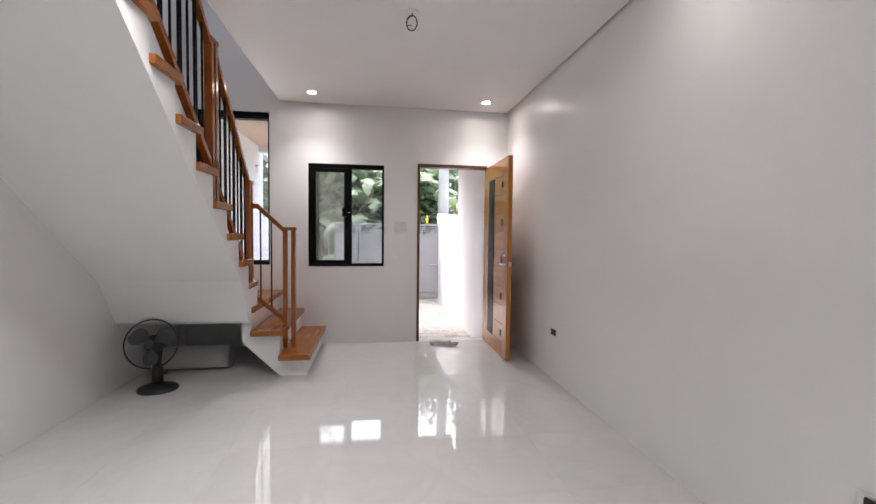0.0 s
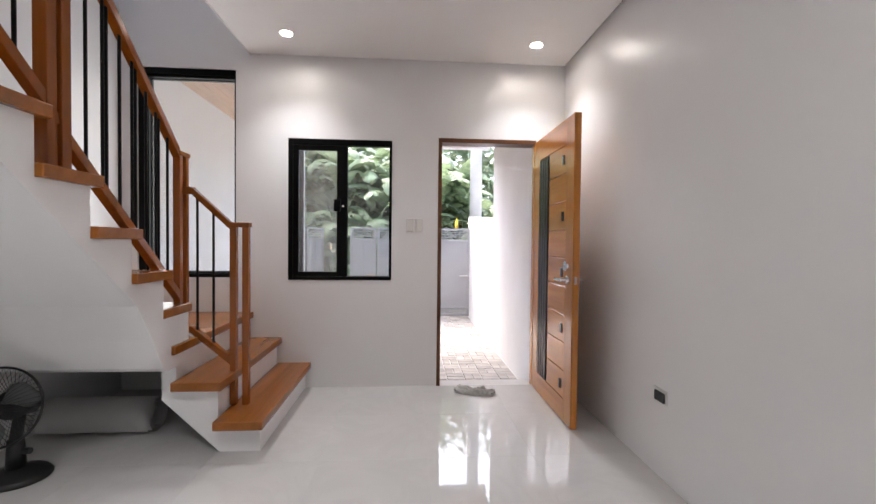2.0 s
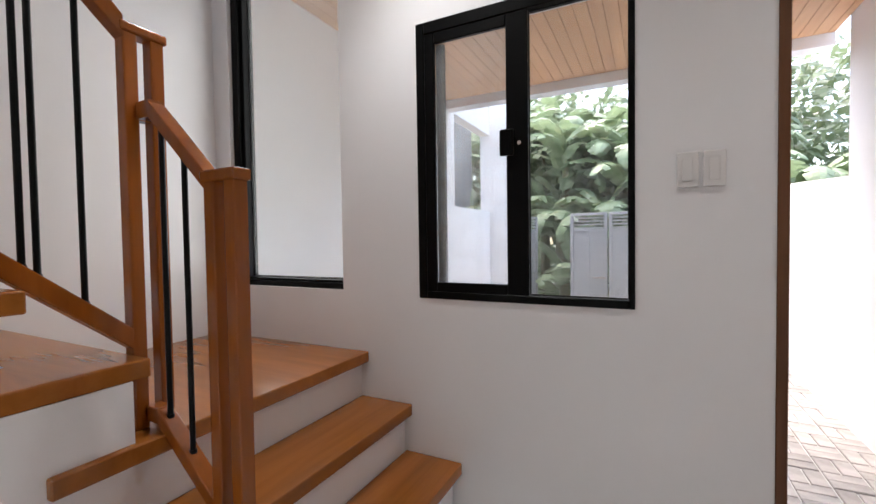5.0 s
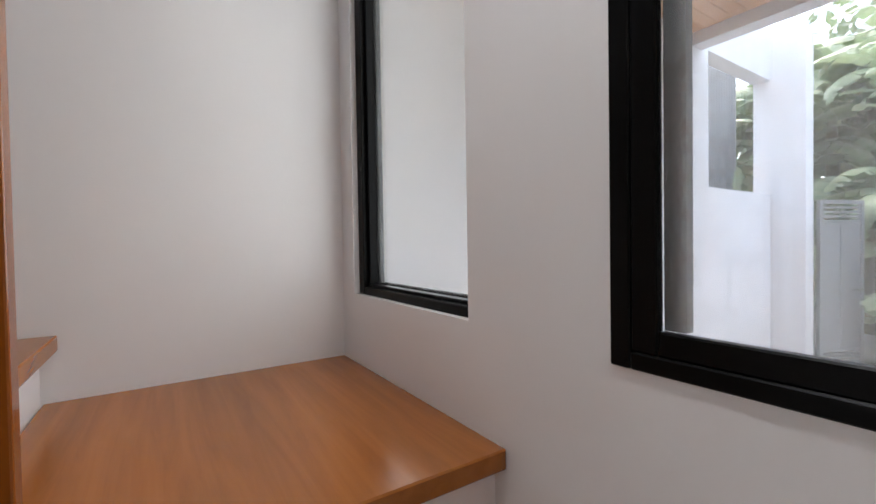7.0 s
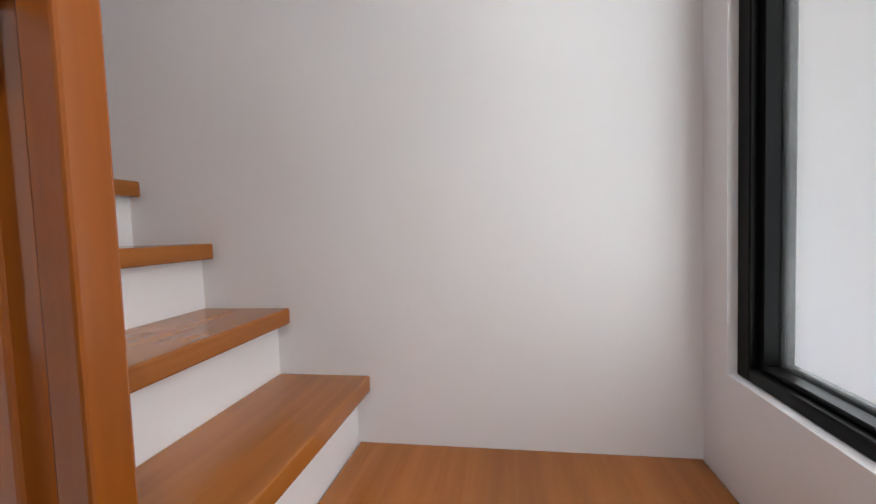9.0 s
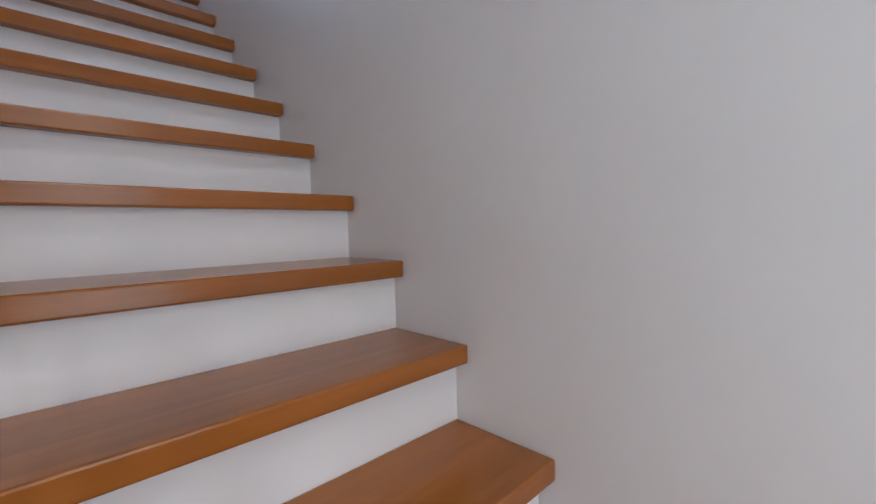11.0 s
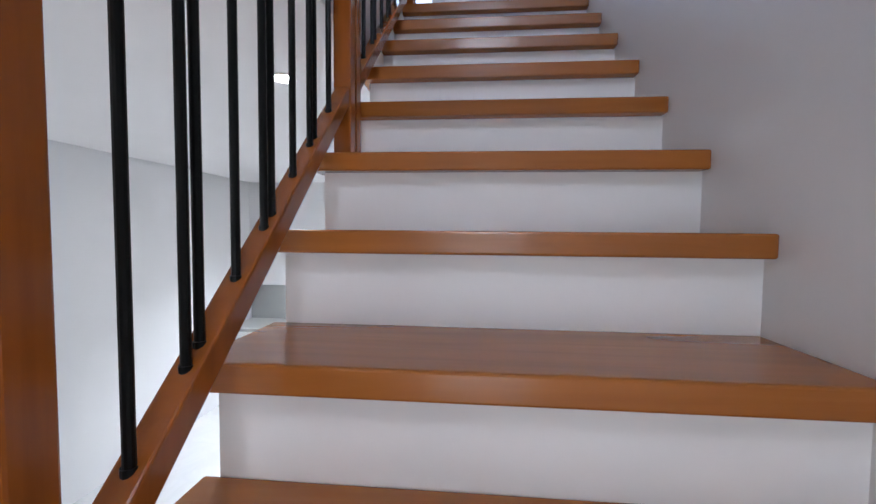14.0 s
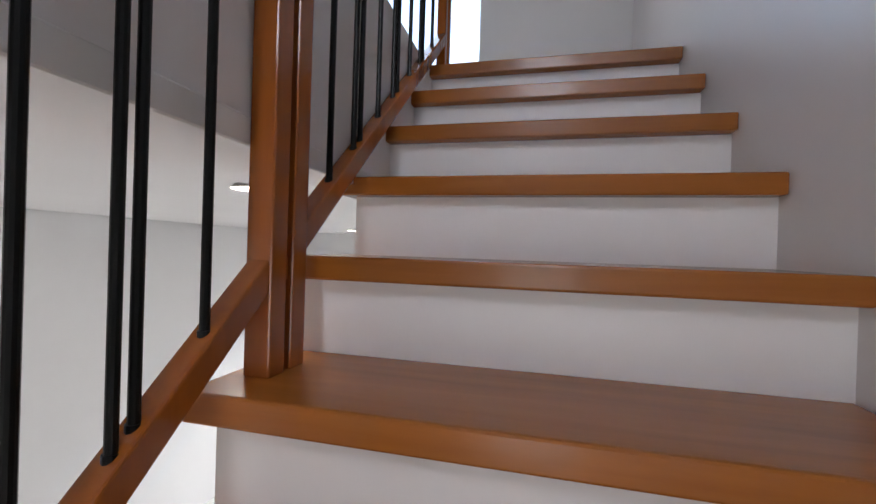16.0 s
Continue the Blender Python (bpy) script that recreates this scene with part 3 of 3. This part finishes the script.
lamp.data.shape, lamp.data.size, lamp.data.size_y, lamp.data.energy, lamp.data.color = "RECTANGLE", 0.68, 1.6, TALL_WINDOW_W, (0.93, 0.97, 1.0)
lamp.matrix_world = look((-3.1, 0.125, 1.75), (-3.1, -2.0, 1.75))
# fill lamp in the added opening, aimed down the flight
lamp = new("well_fill_light", bpy.data.lights.new("well_fill_light", "AREA"))
lamp.data.shape, lamp.data.size, lamp.data.size_y, lamp.data.energy, lamp.data.color = "RECTANGLE", 0.65, 1.3, WELL_FILL_W, (0.9, 0.96, 1.0)
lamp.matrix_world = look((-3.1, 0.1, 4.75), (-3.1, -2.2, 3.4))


def ceiling_wire(x, y):
    wire = base("ceiling_wire", x, y, H, "dark coiled loose wire hanging from a capped ceiling outlet", "wire")
    bm = bmesh.new()
    n = 30
    pts = [Vector((x, y, H - 0.006)), Vector((x + 0.004, y, H - 0.022))]
    for i in range(n):
        a = math.pi / 2 + i / n * math.tau * 1.35
        pts.append(Vector((x + 0.034 * math.cos(a), y + 0.008 * math.sin(a * 0.7), H - 0.072 + 0.048 * math.sin(a))))
    for p, q in zip(pts, pts[1:]):
        rod(bm, p, q, 0.0042, 6)
    part("coil", bm, BLACKPLASTIC, wire)
    part("loose_end", rod(bmesh.new(), pts[-1], pts[-1] + Vector((0.03, 0.0, 0.006)), 0.0036, 6), BLACKPLASTIC, wire)
    part("outlet_cap", rod(bmesh.new(), (x, y, H - 0.008), (x, y, H), 0.045, 24), WHITEPLASTIC, wire)


ceiling_wire(-1.328, -2.117)

sw = base("light_switch", -1.272, 0.0, 1.36, "pale grey double light switch plate on the wall", "switch")
for x in (-1.309, -1.235):
    pl = part("plate", boxed((x - 0.031, -0.007, 1.298), (x + 0.031, 0.0, 1.412), 0.003), SWITCHGREY, sw)
    part("rocker", boxed((x - 0.015, -0.010, 1.318), (x + 0.015, -0.007, 1.392), 0.002), SWITCHGREY, pl)


def wall_socket(y):
    so = base("wall_socket", 0.0, y, 0.424, "white wall socket plate with a dark adapter", "socket", "sockets of the side wall")
    part("plate", boxed((-0.008, y - 0.055, 0.388), (0.0, y + 0.065, 0.462), 0.003), WHITEPLASTIC, so)
    part("outlet_insert", boxed((-0.020, y - 0.047, 0.398), (-0.0081, y + 0.038, 0.450), 0.004), BLACKPLASTIC, so, "black outlet insert")


wall_socket(-1.45)
wall_socket(-3.872)

# ---- loose things on the floor ----


def desk_fan():
    x, y = -3.28, -1.30
    f = base("desk_fan", x, y, 0.0, "black desk fan with grey blades on the floor", "fan")
    bm = bmesh.new()
    prof = [(0.0, 0.0), (0.145, 0.0), (0.15, 0.012), (0.135, 0.03), (0.075, 0.045), (0.045, 0.06), (0.0, 0.062)]
    n = 32
    rings = [[bm.verts.new((x + r * math.cos(i / n * math.tau), y + 0.9 * r * math.sin(i / n * math.tau), z)) for i in range(n)] for r, z in prof[1:-1]]
    for a, b in zip(rings, rings[1:]):
        for i in range(n):
            bm.faces.new((a[i], a[(i + 1) % n], b[(i + 1) % n], b[i]))
    bm.faces.new(rings[0]), bm.faces.new(rings[-1])
    part("foot", bm, BLACKPLASTIC, f, smooth=True)
    bm = bmesh.new()
    rod(bm, (x, y, 0.055), (x, y, 0.20), 0.042, 18, 0.034)
    rod(bm, (x, y, 0.20), (x, y + 0.03, 0.345), 0.026, 14)
    part("neck", bm, BLACKPLASTIC, f, smooth=True)
    part("knob", rod(bmesh.new(), (x + 0.03, y, 0.14), (x + 0.07, y, 0.14), 0.016, 12), BLACKPLASTIC, f)
    c = Vector((x, y - 0.06, 0.388))
    d = Vector((0.10, -0.97, 0.2)).normalized()      # the way it blows
    q = d.to_track_quat("Z", "Y").to_matrix().to_4x4()
    m = Matrix.Translation(c) @ q
    bm = bmesh.new()
    rod(bm, c - d * 0.16, c - d * 0.03, 0.062, 22, 0.07)
    part("motor_housing", bm, BLACKPLASTIC, f, smooth=True)
    cage = bmesh.new()
    rad = 0.187
    segs = 48
    for i in range(segs):
        a, b = i / segs * math.tau, (i + 1) / segs * math.tau
        rod(cage, m @ Vector((rad * math.cos(a), rad * math.sin(a), 0.035)), m @ Vector((rad * math.cos(b), rad * math.sin(b), 0.035)), 0.006, 6)
        out = Vector((rad * math.cos(a), rad * math.sin(a), 0.035))
        mid = Vector((0.6 * rad * math.cos(a), 0.6 * rad * math.sin(a), 0.078))
        inn = Vector((0.035 * math.cos(a), 0.035 * math.sin(a), 0.085))
        rod(cage, m @ out, m @ mid, 0.0011, 4), rod(cage, m @ mid, m @ inn, 0.0011, 4)
        back = Vector((0.06 * math.cos(a), 0.06 * math.sin(a), -0.035))
        rod(cage, m @ out, m @ back, 0.0011, 4)
    part("cage", cage, BLACKPLASTIC, f, "round black wire cage")
    part("badge", rod(bmesh.new(), m @ Vector((0, 0, 0.082)), m @ Vector((0, 0, 0.09)), 0.036, 20), BLACKPLASTIC, f)
    for j in range(3):
        bm = bmesh.new()
        rows = []
        for i in range(9):
            r = 0.03 + 0.135 * i / 8
            half = 0.18 + 0.42 * math.sin(math.pi * min(1, i / 8 * 0.92))
            row = []
            for s in range(7):
                a = j / 3 * math.tau + 0.5 + (s / 6 * 2 - 1) * half
                row.append(bm.verts.new(m @ Vector((r * math.cos(a), r * math.sin(a), 0.03 + 0.03 * (s / 6 * 2 - 1)))))
            rows.append(row)
        for a, b in zip(rows, rows[1:]):
            for s in range(6):
                bm.faces.new((a[s], a[s + 1], b[s + 1], b[s]))
        bmesh.ops.solidify(bm, geom=bm.faces[:], thickness=0.002)
        part("blade", bm, GREYBLADE, f, "grey fan blade", smooth=True)


desk_fan()


def rolled_sheet():
    t = base("rolled_sheet", -3.19, -0.70, 0.0, "pale rolled foam sheet lying under the stairs", "roll")
    bm = bmesh.new()
    pts = []
    for i in range(90):
        a = i / 89 * math.tau * 2.6
        r = 0.045 + 0.075 * i / 89
        pts.append((r * math.cos(a) * 1.05, r * math.sin(a)))
    end = pts[-1]
    low = min(p[1] for p in pts)
    cols = []
    for k in range(9):
        x = -3.55 + 0.65 * k / 8
        wob = 0.004 * math.sin(k * 2.1)
        cols.append([bm.verts.new((x, -0.755 + p[0] + wob, p[1] - low + 0.004)) for p in pts])
    for a, b in zip(cols, cols[1:]):
        for i in range(len(pts) - 1):
            bm.faces.new((a[i], a[i + 1], b[i + 1], b[i]))
    bmesh.ops.solidify(bm, geom=bm.faces[:], thickness=0.006)
    part("sheet", bm, FOAM, t, smooth=True)


rolled_sheet()


def floor_rag():
    t = base("floor_rag", -0.775, -0.165, 0.0, "crumpled grey rag lying at the entrance", "rag")
    bm = bmesh.new()
    n = 26
    grid = []
    for i in range(n):
        row = []
        for j in range(n):
            u, v = i / (n - 1) - 0.5, j / (n - 1) - 0.5
            h = noise.noise(Vector((u * 7, v * 7, 3.1))) * 0.05 + noise.noise(Vector((u * 18, v * 18, 1.0))) * 0.02
            edge = 1 - 0.5 * max(abs(u), abs(v))
            x = u * 0.30 * (1 + 0.25 * noise.noise(Vector((v * 4, 0, 5)))) + v * 0.05
            y = v * 0.17 * (1 + 0.35 * noise.noise(Vector((u * 4, 2, 5)))) - u * 0.10
            row.append(bm.verts.new((-0.775 + x, -0.165 + y, 0.012 + max(-0.008, h) * edge)))
        grid.append(row)
    for a, b in zip(grid, grid[1:]):
        for j in range(n - 1):
            bm.faces.new((a[j], a[j + 1], b[j + 1], b[j]))
    bmesh.ops.solidify(bm, geom=bm.faces[:], thickness=0.006)
    part("cloth", bm, RAGCLOTH, t, smooth=True)


floor_rag()

# ---- porch and street ----
ZG, YP, YG = -0.325, 3.0, 4.95          # porch ground, porch roof edge, gate
XRW = -0.06
setting("ground", boxed((-60, -60, ZG - 0.6), (60, 60, ZG - 0.03)), GROUND, "bare pale dusty ground round the house", "ground")
setting("porch_wall_right", prism(bmesh.new(), [(0.15, ZG - 0.1), (0.15, 3.2), (2.72, 3.2), (2.72, 1.585), (YG + 0.4, 1.77), (YG + 0.4, ZG - 0.1)], 0, XRW, 0.15), FACADE, "white rendered boundary wall of the porch", "wall")
setting("porch_wall_left", pierced(0, XL - 0.15, XL, (0.15, 4.59), (ZG - 0.1, 3.2), [(3.28, 4.588, 1.56, 2.72)]), FACADE, "white rendered boundary wall with an opening", "wall")
setting("gate_pillar", boxed((-3.72, 4.594, ZG - 0.1), (-3.33, 4.80, 3.2), 0.006), FACADE, "white rendered pillar beside the gate", "pillar")
bm = bmesh.new()
x = XL
while x < XRW - 0.01:
    e = min(x + 0.1, XRW)
    box(bm, (x + 0.002, 0.15, 2.79), (e - 0.002, YP, 2.81), 0.002)
    x += 0.1
box(bm, (XL, 0.15, 2.811), (XRW, YP, 2.82))
setting("porch_ceiling", bm, SOFFITWOOD, "warm wooden plank ceiling over the porch", "ceiling")
setting("porch_beam", boxed((XL, YP, 2.69), (XRW, YP + 0.16, 3.2), 0.004), FACADE, "white edge beam of the porch roof", "beam")
setting("porch_roof", boxed((XL, 0.15, 2.821), (XRW, YP, 3.2)), FACADE, "white slab over the porch", "roof")


def wall_hook(y, z):
    """A small black hook with a pale loop of cord on the porch wall."""
    hk = base("wall_hook", XL, y, z, "small black wall hook with a pale cord loop", "hook")
    part("plate", boxed((XL, y - 0.025, z - 0.02), (XL + 0.008, y + 0.025, z + 0.02), 0.003), BLACKPLASTIC, hk)
    part("prong", rod(bmesh.new(), (XL + 0.004, y, z), (XL + 0.06, y, z + 0.012), 0.007, 8), BLACKPLASTIC, hk)
    bm = bmesh.new()
    ends = [Vector((XL + 0.03, y + 0.035 * math.sin(a), z - 0.055 + 0.06 * math.cos(a))) for a in (i / 16 * math.tau for i in range(17))]
    for p, q in zip(ends, ends[1:]):
        rod(bm, p, q, 0.006, 6)
    part("cord_loop", bm, WHITEPLASTIC, hk, "pale loop of cord")


wall_hook(2.81, 2.42)


def gate_leaf(name_label, x0, x1, y, turn=0.0):
    g = base("metal_gate", x0, y, ZG, name_label, "gate", "leaves of the street gate", "structure")
    zb, zt = ZG + 0.06, 1.50
    f = part("gate_frame", ring(bmesh.new(), x0, x1, zb, zt, 0.045, 0.045, 0.045, 0.04, y - 0.02, y + 0.02), GATEGREY, g)
    part("panel", boxed((x0 + 0.045, y - 0.006, zb + 0.20), (x1 - 0.045, y + 0.006, zt - 0.27)), GATEGREY, g)
    part("mid_rail", boxed((x0 + 0.045, y - 0.018, zt - 0.27), (x1 - 0.045, y + 0.018, zt - 0.235), 0.003), GATEGREY, g)
    part("mid_rail", boxed((x0 + 0.045, y - 0.018, zb + 0.165), (x1 - 0.045, y + 0.018, zb + 0.20), 0.003), GATEGREY, g)
    part("mid_stile", boxed(((x0 + x1) / 2 - 0.015, y - 0.012, zb + 0.20), ((x0 + x1) / 2 + 0.015, y + 0.012, zt - 0.27), 0.003), GATEGREY, g)
    for i in range(4):
        z = zt - 0.23 + i * 0.048
        part("slat", boxed((x0 + 0.045, y - 0.008, z), (x1 - 0.045, y + 0.008, z + 0.022), 0.002), GATEGREY, g)
    for i in range(3):
        z = zb + 0.05 + i * 0.04
        part("slat", boxed((x0 + 0.045, y - 0.008, z), (x1 - 0.045, y + 0.008, z + 0.018), 0.002), GATEGREY, g)
    bolt = part("bolt", rod(bmesh.new(), (x1 - 0.2, y - 0.03, 0.55), (x1 - 0.02, y - 0.03, 0.55), 0.009, 8), CHROME, g, "sliding steel bolt")
    return g


gate_leaf("closed grey steel gate leaf with louvred top", -2.48, -1.965, YG)
gate_leaf("closed grey steel gate leaf with louvred top", -1.945, -0.09, YG)
op = gate_leaf("grey steel wicket gate standing open towards the street", -2.52, -1.9, YG)
op.matrix_basis = pose(-3.36, YG + 0.1, ZG, 0, 0, 70)
post = base("gate_post", -3.43, YG, ZG, "square grey steel gate post", "post")
part("shaft", boxed((-3.48, YG - 0.05, ZG - 0.03), (-3.38, YG + 0.05, 1.5), 0.004), GATEGREY, post)
part("hinge", rod(bmesh.new(), (-3.368, YG, 0.5), (-3.368, YG, 0.66), 0.012, 8), CHROME, post)
yb = base("yellow_bottle", -0.36, YG, 1.50, "yellow plastic bottle standing on the gate", "bottle")
bm = bmesh.new()
rod(bm, (-0.36, YG, 1.50), (-0.36, YG, 1.65), 0.03, 14), rod(bm, (-0.36, YG, 1.65), (-0.36, YG, 1.69), 0.03, 14, 0.012), rod(bm, (-0.36, YG, 1.69), (-0.36, YG, 1.72), 0.014, 10)
part("bottle_body", bm, YELLOW, yb, smooth=True)

pole = base("utility_pole", 0.19, 6.0, ZG - 0.03, "round weathered concrete utility pole", "pole")
part("shaft", rod(bmesh.new(), (0.19, 6.0, ZG - 0.03), (0.19, 6.0, 8.5), 0.145, 24, 0.11), CONCRETE, pole, smooth=True)
bm = bmesh.new()
for i in range(41):
    y = 3.2 + i * 0.075
    rod(bm, (-4.6, y, ZG - 0.03), (-4.6, y, 3.4), 0.04, 8)
fence = base("sheet_fence", -4.6, 4.1, ZG - 0.03, "tall grey corrugated sheet fence next door", "fence")
part("sheet", bm, CORRUGATED, fence, smooth=True)


def banana_leaf(bm, root, yaw, length, width, rise, droop, rng):
    """A broad arching leaf: a midrib, and on both sides a blade torn into strips that hang unevenly."""
    n, side = 20, Vector((math.cos(yaw + math.pi / 2), math.sin(yaw + math.pi / 2), 0))
    ahead = Vector((math.cos(yaw), math.sin(yaw), 0))
    spine, p, a = [], Vector(root), rise
    for i in range(n + 1):
        t = i / n
        w = width * (math.sin(math.pi * min(1.0, 0.05 + t * 0.95)) ** 0.5 if t < 1 else 0.03) * (0.06 if t < 0.14 else 1)
        up = Vector((-ahead.x * math.sin(a), -ahead.y * math.sin(a), math.cos(a)))
        along = ahead * math.cos(a) + Vector((0, 0, math.sin(a)))
        spine.append((p.copy(), w, up, along))
        p = p + along * (length / n)
        a -= droop / n * (0.5 + t)
    for s in (-1, 1):
        i = 0
        while i < n:
            run = min(n - i, rng.choice((1, 1, 2, 2, 3)))
            fold, lag, reach = rng.uniform(0.15, 0.75), rng.uniform(0.0, 0.05), rng.uniform(0.85, 1.03)
            last = None
            for j in range(run + 1):
                q, w, up, along = spine[i + j]
                pull = 0.010 if j == 0 else (-0.010 if j == run else 0.0)
                row = [bm.verts.new(q), bm.verts.new(q + side * s * w * 0.5 - up * w * fold * 0.2 + along * lag * 0.5),
                       bm.verts.new(q + side * s * w * reach - up * w * fold * 0.8 + along * (lag + pull))]
                if last:
                    bm.faces.new((last[0], last[1], row[1], row[0])), bm.faces.new((last[1], last[2], row[2], row[1]))
                last = row
            i += run


def banana_plant(x, y, height, leaves, seed, droop=2.2):
    rng = random.Random(seed)
    t = base("banana_plant", x, y, ZG - 0.03, "leafy green banana plant with broad arching leaves", "banana plant", "banana plants behind the gate")
    bm = bmesh.new()
    rod(bm, (x, y, ZG - 0.05), (x + 0.03, y, height * 0.55), 0.13, 14, 0.085)
    rod(bm, (x + 0.03, y, height * 0.55), (x, y, height), 0.085, 14, 0.05)
    part("trunk", bm, STEM, t, smooth=True)
    bm = bmesh.new()
    for i in range(int(leaves * 1.6)):
        yaw = i * 2.399 + rng.uniform(-0.3, 0.3)
        length = rng.uniform(1.0, 1.7)
        if math.sin(yaw) < 0:          # leaves stop short of the gate
            length = min(length, (y - 5.2) / max(0.3, -math.sin(yaw)))
        banana_leaf(bm, (x, y, height - rng.uniform(0, 0.9)), yaw, length, rng.uniform(0.16, 0.29), rng.uniform(0.6, 1.4), rng.uniform(0.8, 1.5) * droop, rng)
    part("crown", bm, BANANA, t)


for i, (x, y, h, n) in enumerate(((-2.1, 6.2, 1.55, 11), (-1.05, 6.8, 1.3, 11), (-1.6, 7.4, 2.3, 12), (-3.0, 7.2, 2.0, 11), (-0.1, 8.4, 2.2, 12), (-3.9, 6.4, 1.5, 10), (-2.6, 8.6, 2.8, 12), (0.9, 7.4, 2.0, 11), (-0.9, 9.0, 2.8, 12), (-4.6, 8.4, 2.4, 12), (-1.5, 6.0, 0.7, 8), (-2.75, 5.9, 0.6, 8), (-2.9, 6.6, 1.9, 11), (-1.2, 7.0, 1.9, 12), (0.9, 7.2, 1.5, 10), (-2.2, 7.6, 2.6, 12), (-0.5, 7.9, 2.6, 12), (-5.4, 6.8, 2.2, 12), (-4.3, 7.4, 2.9, 12), (-5.2, 7.6, 3.3, 12), (-6.2, 8.0, 3.5, 12), (-5.0, 9.0, 3.7, 12), (-3.6, 8.3, 3.2, 12), (-6.9, 9.2, 3.6, 12), (-2.2, 8.2, 3.0, 12), (-1.0, 8.7, 3.1, 12), (0.2, 9.0, 3.2, 12), (-1.7, 6.7, 2.6, 11), (-2.9, 6.9, 3.0, 11), (-0.6, 7.0, 2.7, 11), (-3.9, 7.6, 3.6, 12), (-2.2, 7.2, 3.1, 12), (-3.2, 8.0, 3.8, 12))):
    banana_plant(x, y, h, n, 40 + i)


def thicket():
    """Dense background foliage, of many small leaves on clumps."""
    rng = random.Random(5)
    verts, faces = [], []
    for _ in range(620):
        cx, cy = rng.uniform(-13, 8), rng.uniform(9.3, 12.5)
        cz = rng.uniform(-0.3, 4.8 + 0.6 * math.sin(cx * 1.3) + 0.4 * math.sin(cx * 3.1 + 1))
        rad = rng.uniform(0.45, 0.9)
        for _ in range(46):
            u = Vector((rng.gauss(0, 1), rng.gauss(0, 1), rng.gauss(0, 1))).normalized() * rad * rng.uniform(0.6, 1.05)
            c = Vector((cx, cy, cz)) + u
            ax = Vector((rng.uniform(-1, 1), rng.uniform(-1, 1), rng.uniform(-0.8, 0.3))).normalized()
            sd = ax.orthogonal().normalized()
            ln, wd = rng.uniform(0.18, 0.42), rng.uniform(0.05, 0.11)
            b = len(verts)
            verts += [tuple(c), tuple(c + ax * ln * 0.45 + sd * wd), tuple(c + ax * ln), tuple(c + ax * ln * 0.45 - sd * wd)]
            faces.append((b, b + 1, b + 2, b + 3))
    me = bpy.data.meshes.new("thicket")
    me.from_pydata(verts, [], faces)
    me.materials.append(BUSH)
    tagged(new("thicket", me), "dense green thicket of small leaves behind the plants", "foliage", kind="stuff")


thicket()

# ---- kitchen counter seen past the railing ----
kc = base("kitchen_counter", -1.2, YB, 0.0, "low kitchen counter with a grey top against the back wall", "counter", kind="structure")
part("cabinet_body", boxed((-2.4, YB, 0.0), (-0.02, YB + 0.58, 0.86), 0.004), WHITEPLASTIC, kc)
part("countertop", boxed((-2.4, YB, 0.86), (-0.02, YB + 0.62, 0.90), 0.004), COUNTER, kc, "grey stone countertop")
part("backsplash", boxed((-2.4, YB, 0.90), (-0.02, YB + 0.012, 1.35), 0.002), COUNTER, kc, "grey tiled splashback")

# ---- tiles of the floor, pavers of the porch ----
floor = setting("floor", boxed((XL, YB, -0.12), (0.0, 0.0, -0.001)), GROUT, "glossy white polished floor of large tiles", "floor")
S = 0.6
tile_mesh = None
x = 0.0
while x > XL + 0.01:
    xa = max(x - S, XL)
    y = 0.0
    while y > YB + 0.01:
        ya = max(y - S, YB)
        bm = boxed((-(x - xa) / 2 + 0.0004, -(y - ya) / 2 + 0.0004, -0.012), ((x - xa) / 2 - 0.0004, (y - ya) / 2 - 0.0004, 0.0), 0.0003)
        if x - xa > S - 0.001 and y - ya > S - 0.001:
            if tile_mesh is None:
                tile_mesh = finish("tile", bm, TILE)
            else:
                bm.free()
            me = tile_mesh
        else:
            me = finish("tile", bm, TILE)
        ob = new("tile", me)
        ob.parent = floor
        ob.matrix_basis = pose((x + xa) / 2, (y + ya) / 2, 0.0)
        y -= S
    x -= S

bed = setting("pavement", boxed((XL, 0.152, ZG - 0.2), (XRW, YG + 0.5, ZG - 0.012)), GROUT, "stamped concrete pavers of the porch", "pavement")
rng = random.Random(11)
shapes = {}
far = bmesh.new()
y = 0.165
L, W = 0.2, 0.1
nearby = 0
cells = []
# basket-weave: two pavers side by side, turned from block to block
j = 0
while y < YG + 0.4:
    i = 0
    x = XRW - 0.01
    while x > XL + L:
        for k in (0, 1):
            if (i + j) % 2 == 0:
                cells.append((x - L / 2, y + W / 2 + k * W, L, W))
            else:
                cells.append((x - W / 2 - k * W, y + L / 2, W, L))
        x -= L
        i += 1
    y += L
    j += 1
for cx, cy, lx, ly in cells:
    dz = rng.uniform(-0.003, 0.003)
    if -1.35 < cx < -0.05 and cy < 3.4 and nearby < 290:
        nearby += 1
        key = (lx, ly)
        if key not in shapes:
            shapes[key] = finish("paver", boxed((-lx / 2 + 0.005, -ly / 2 + 0.005, -0.02), (lx / 2 - 0.005, ly / 2 - 0.005, 0.0), 0.004), PAVER)
        ob = new("paver", shapes[key])
        ob.parent = bed
        ob.matrix_basis = pose(cx, cy, ZG + dz)
    else:
        box(far, (cx - lx / 2 + 0.005, cy - ly / 2 + 0.005, ZG - 0.02), (cx + lx / 2 - 0.005, cy + ly / 2 - 0.005, ZG + dz))
fp = part("pavers_beyond", far, PAVER, bed)
tagged(fp, "stamped concrete pavers farther off", kind="stuff")
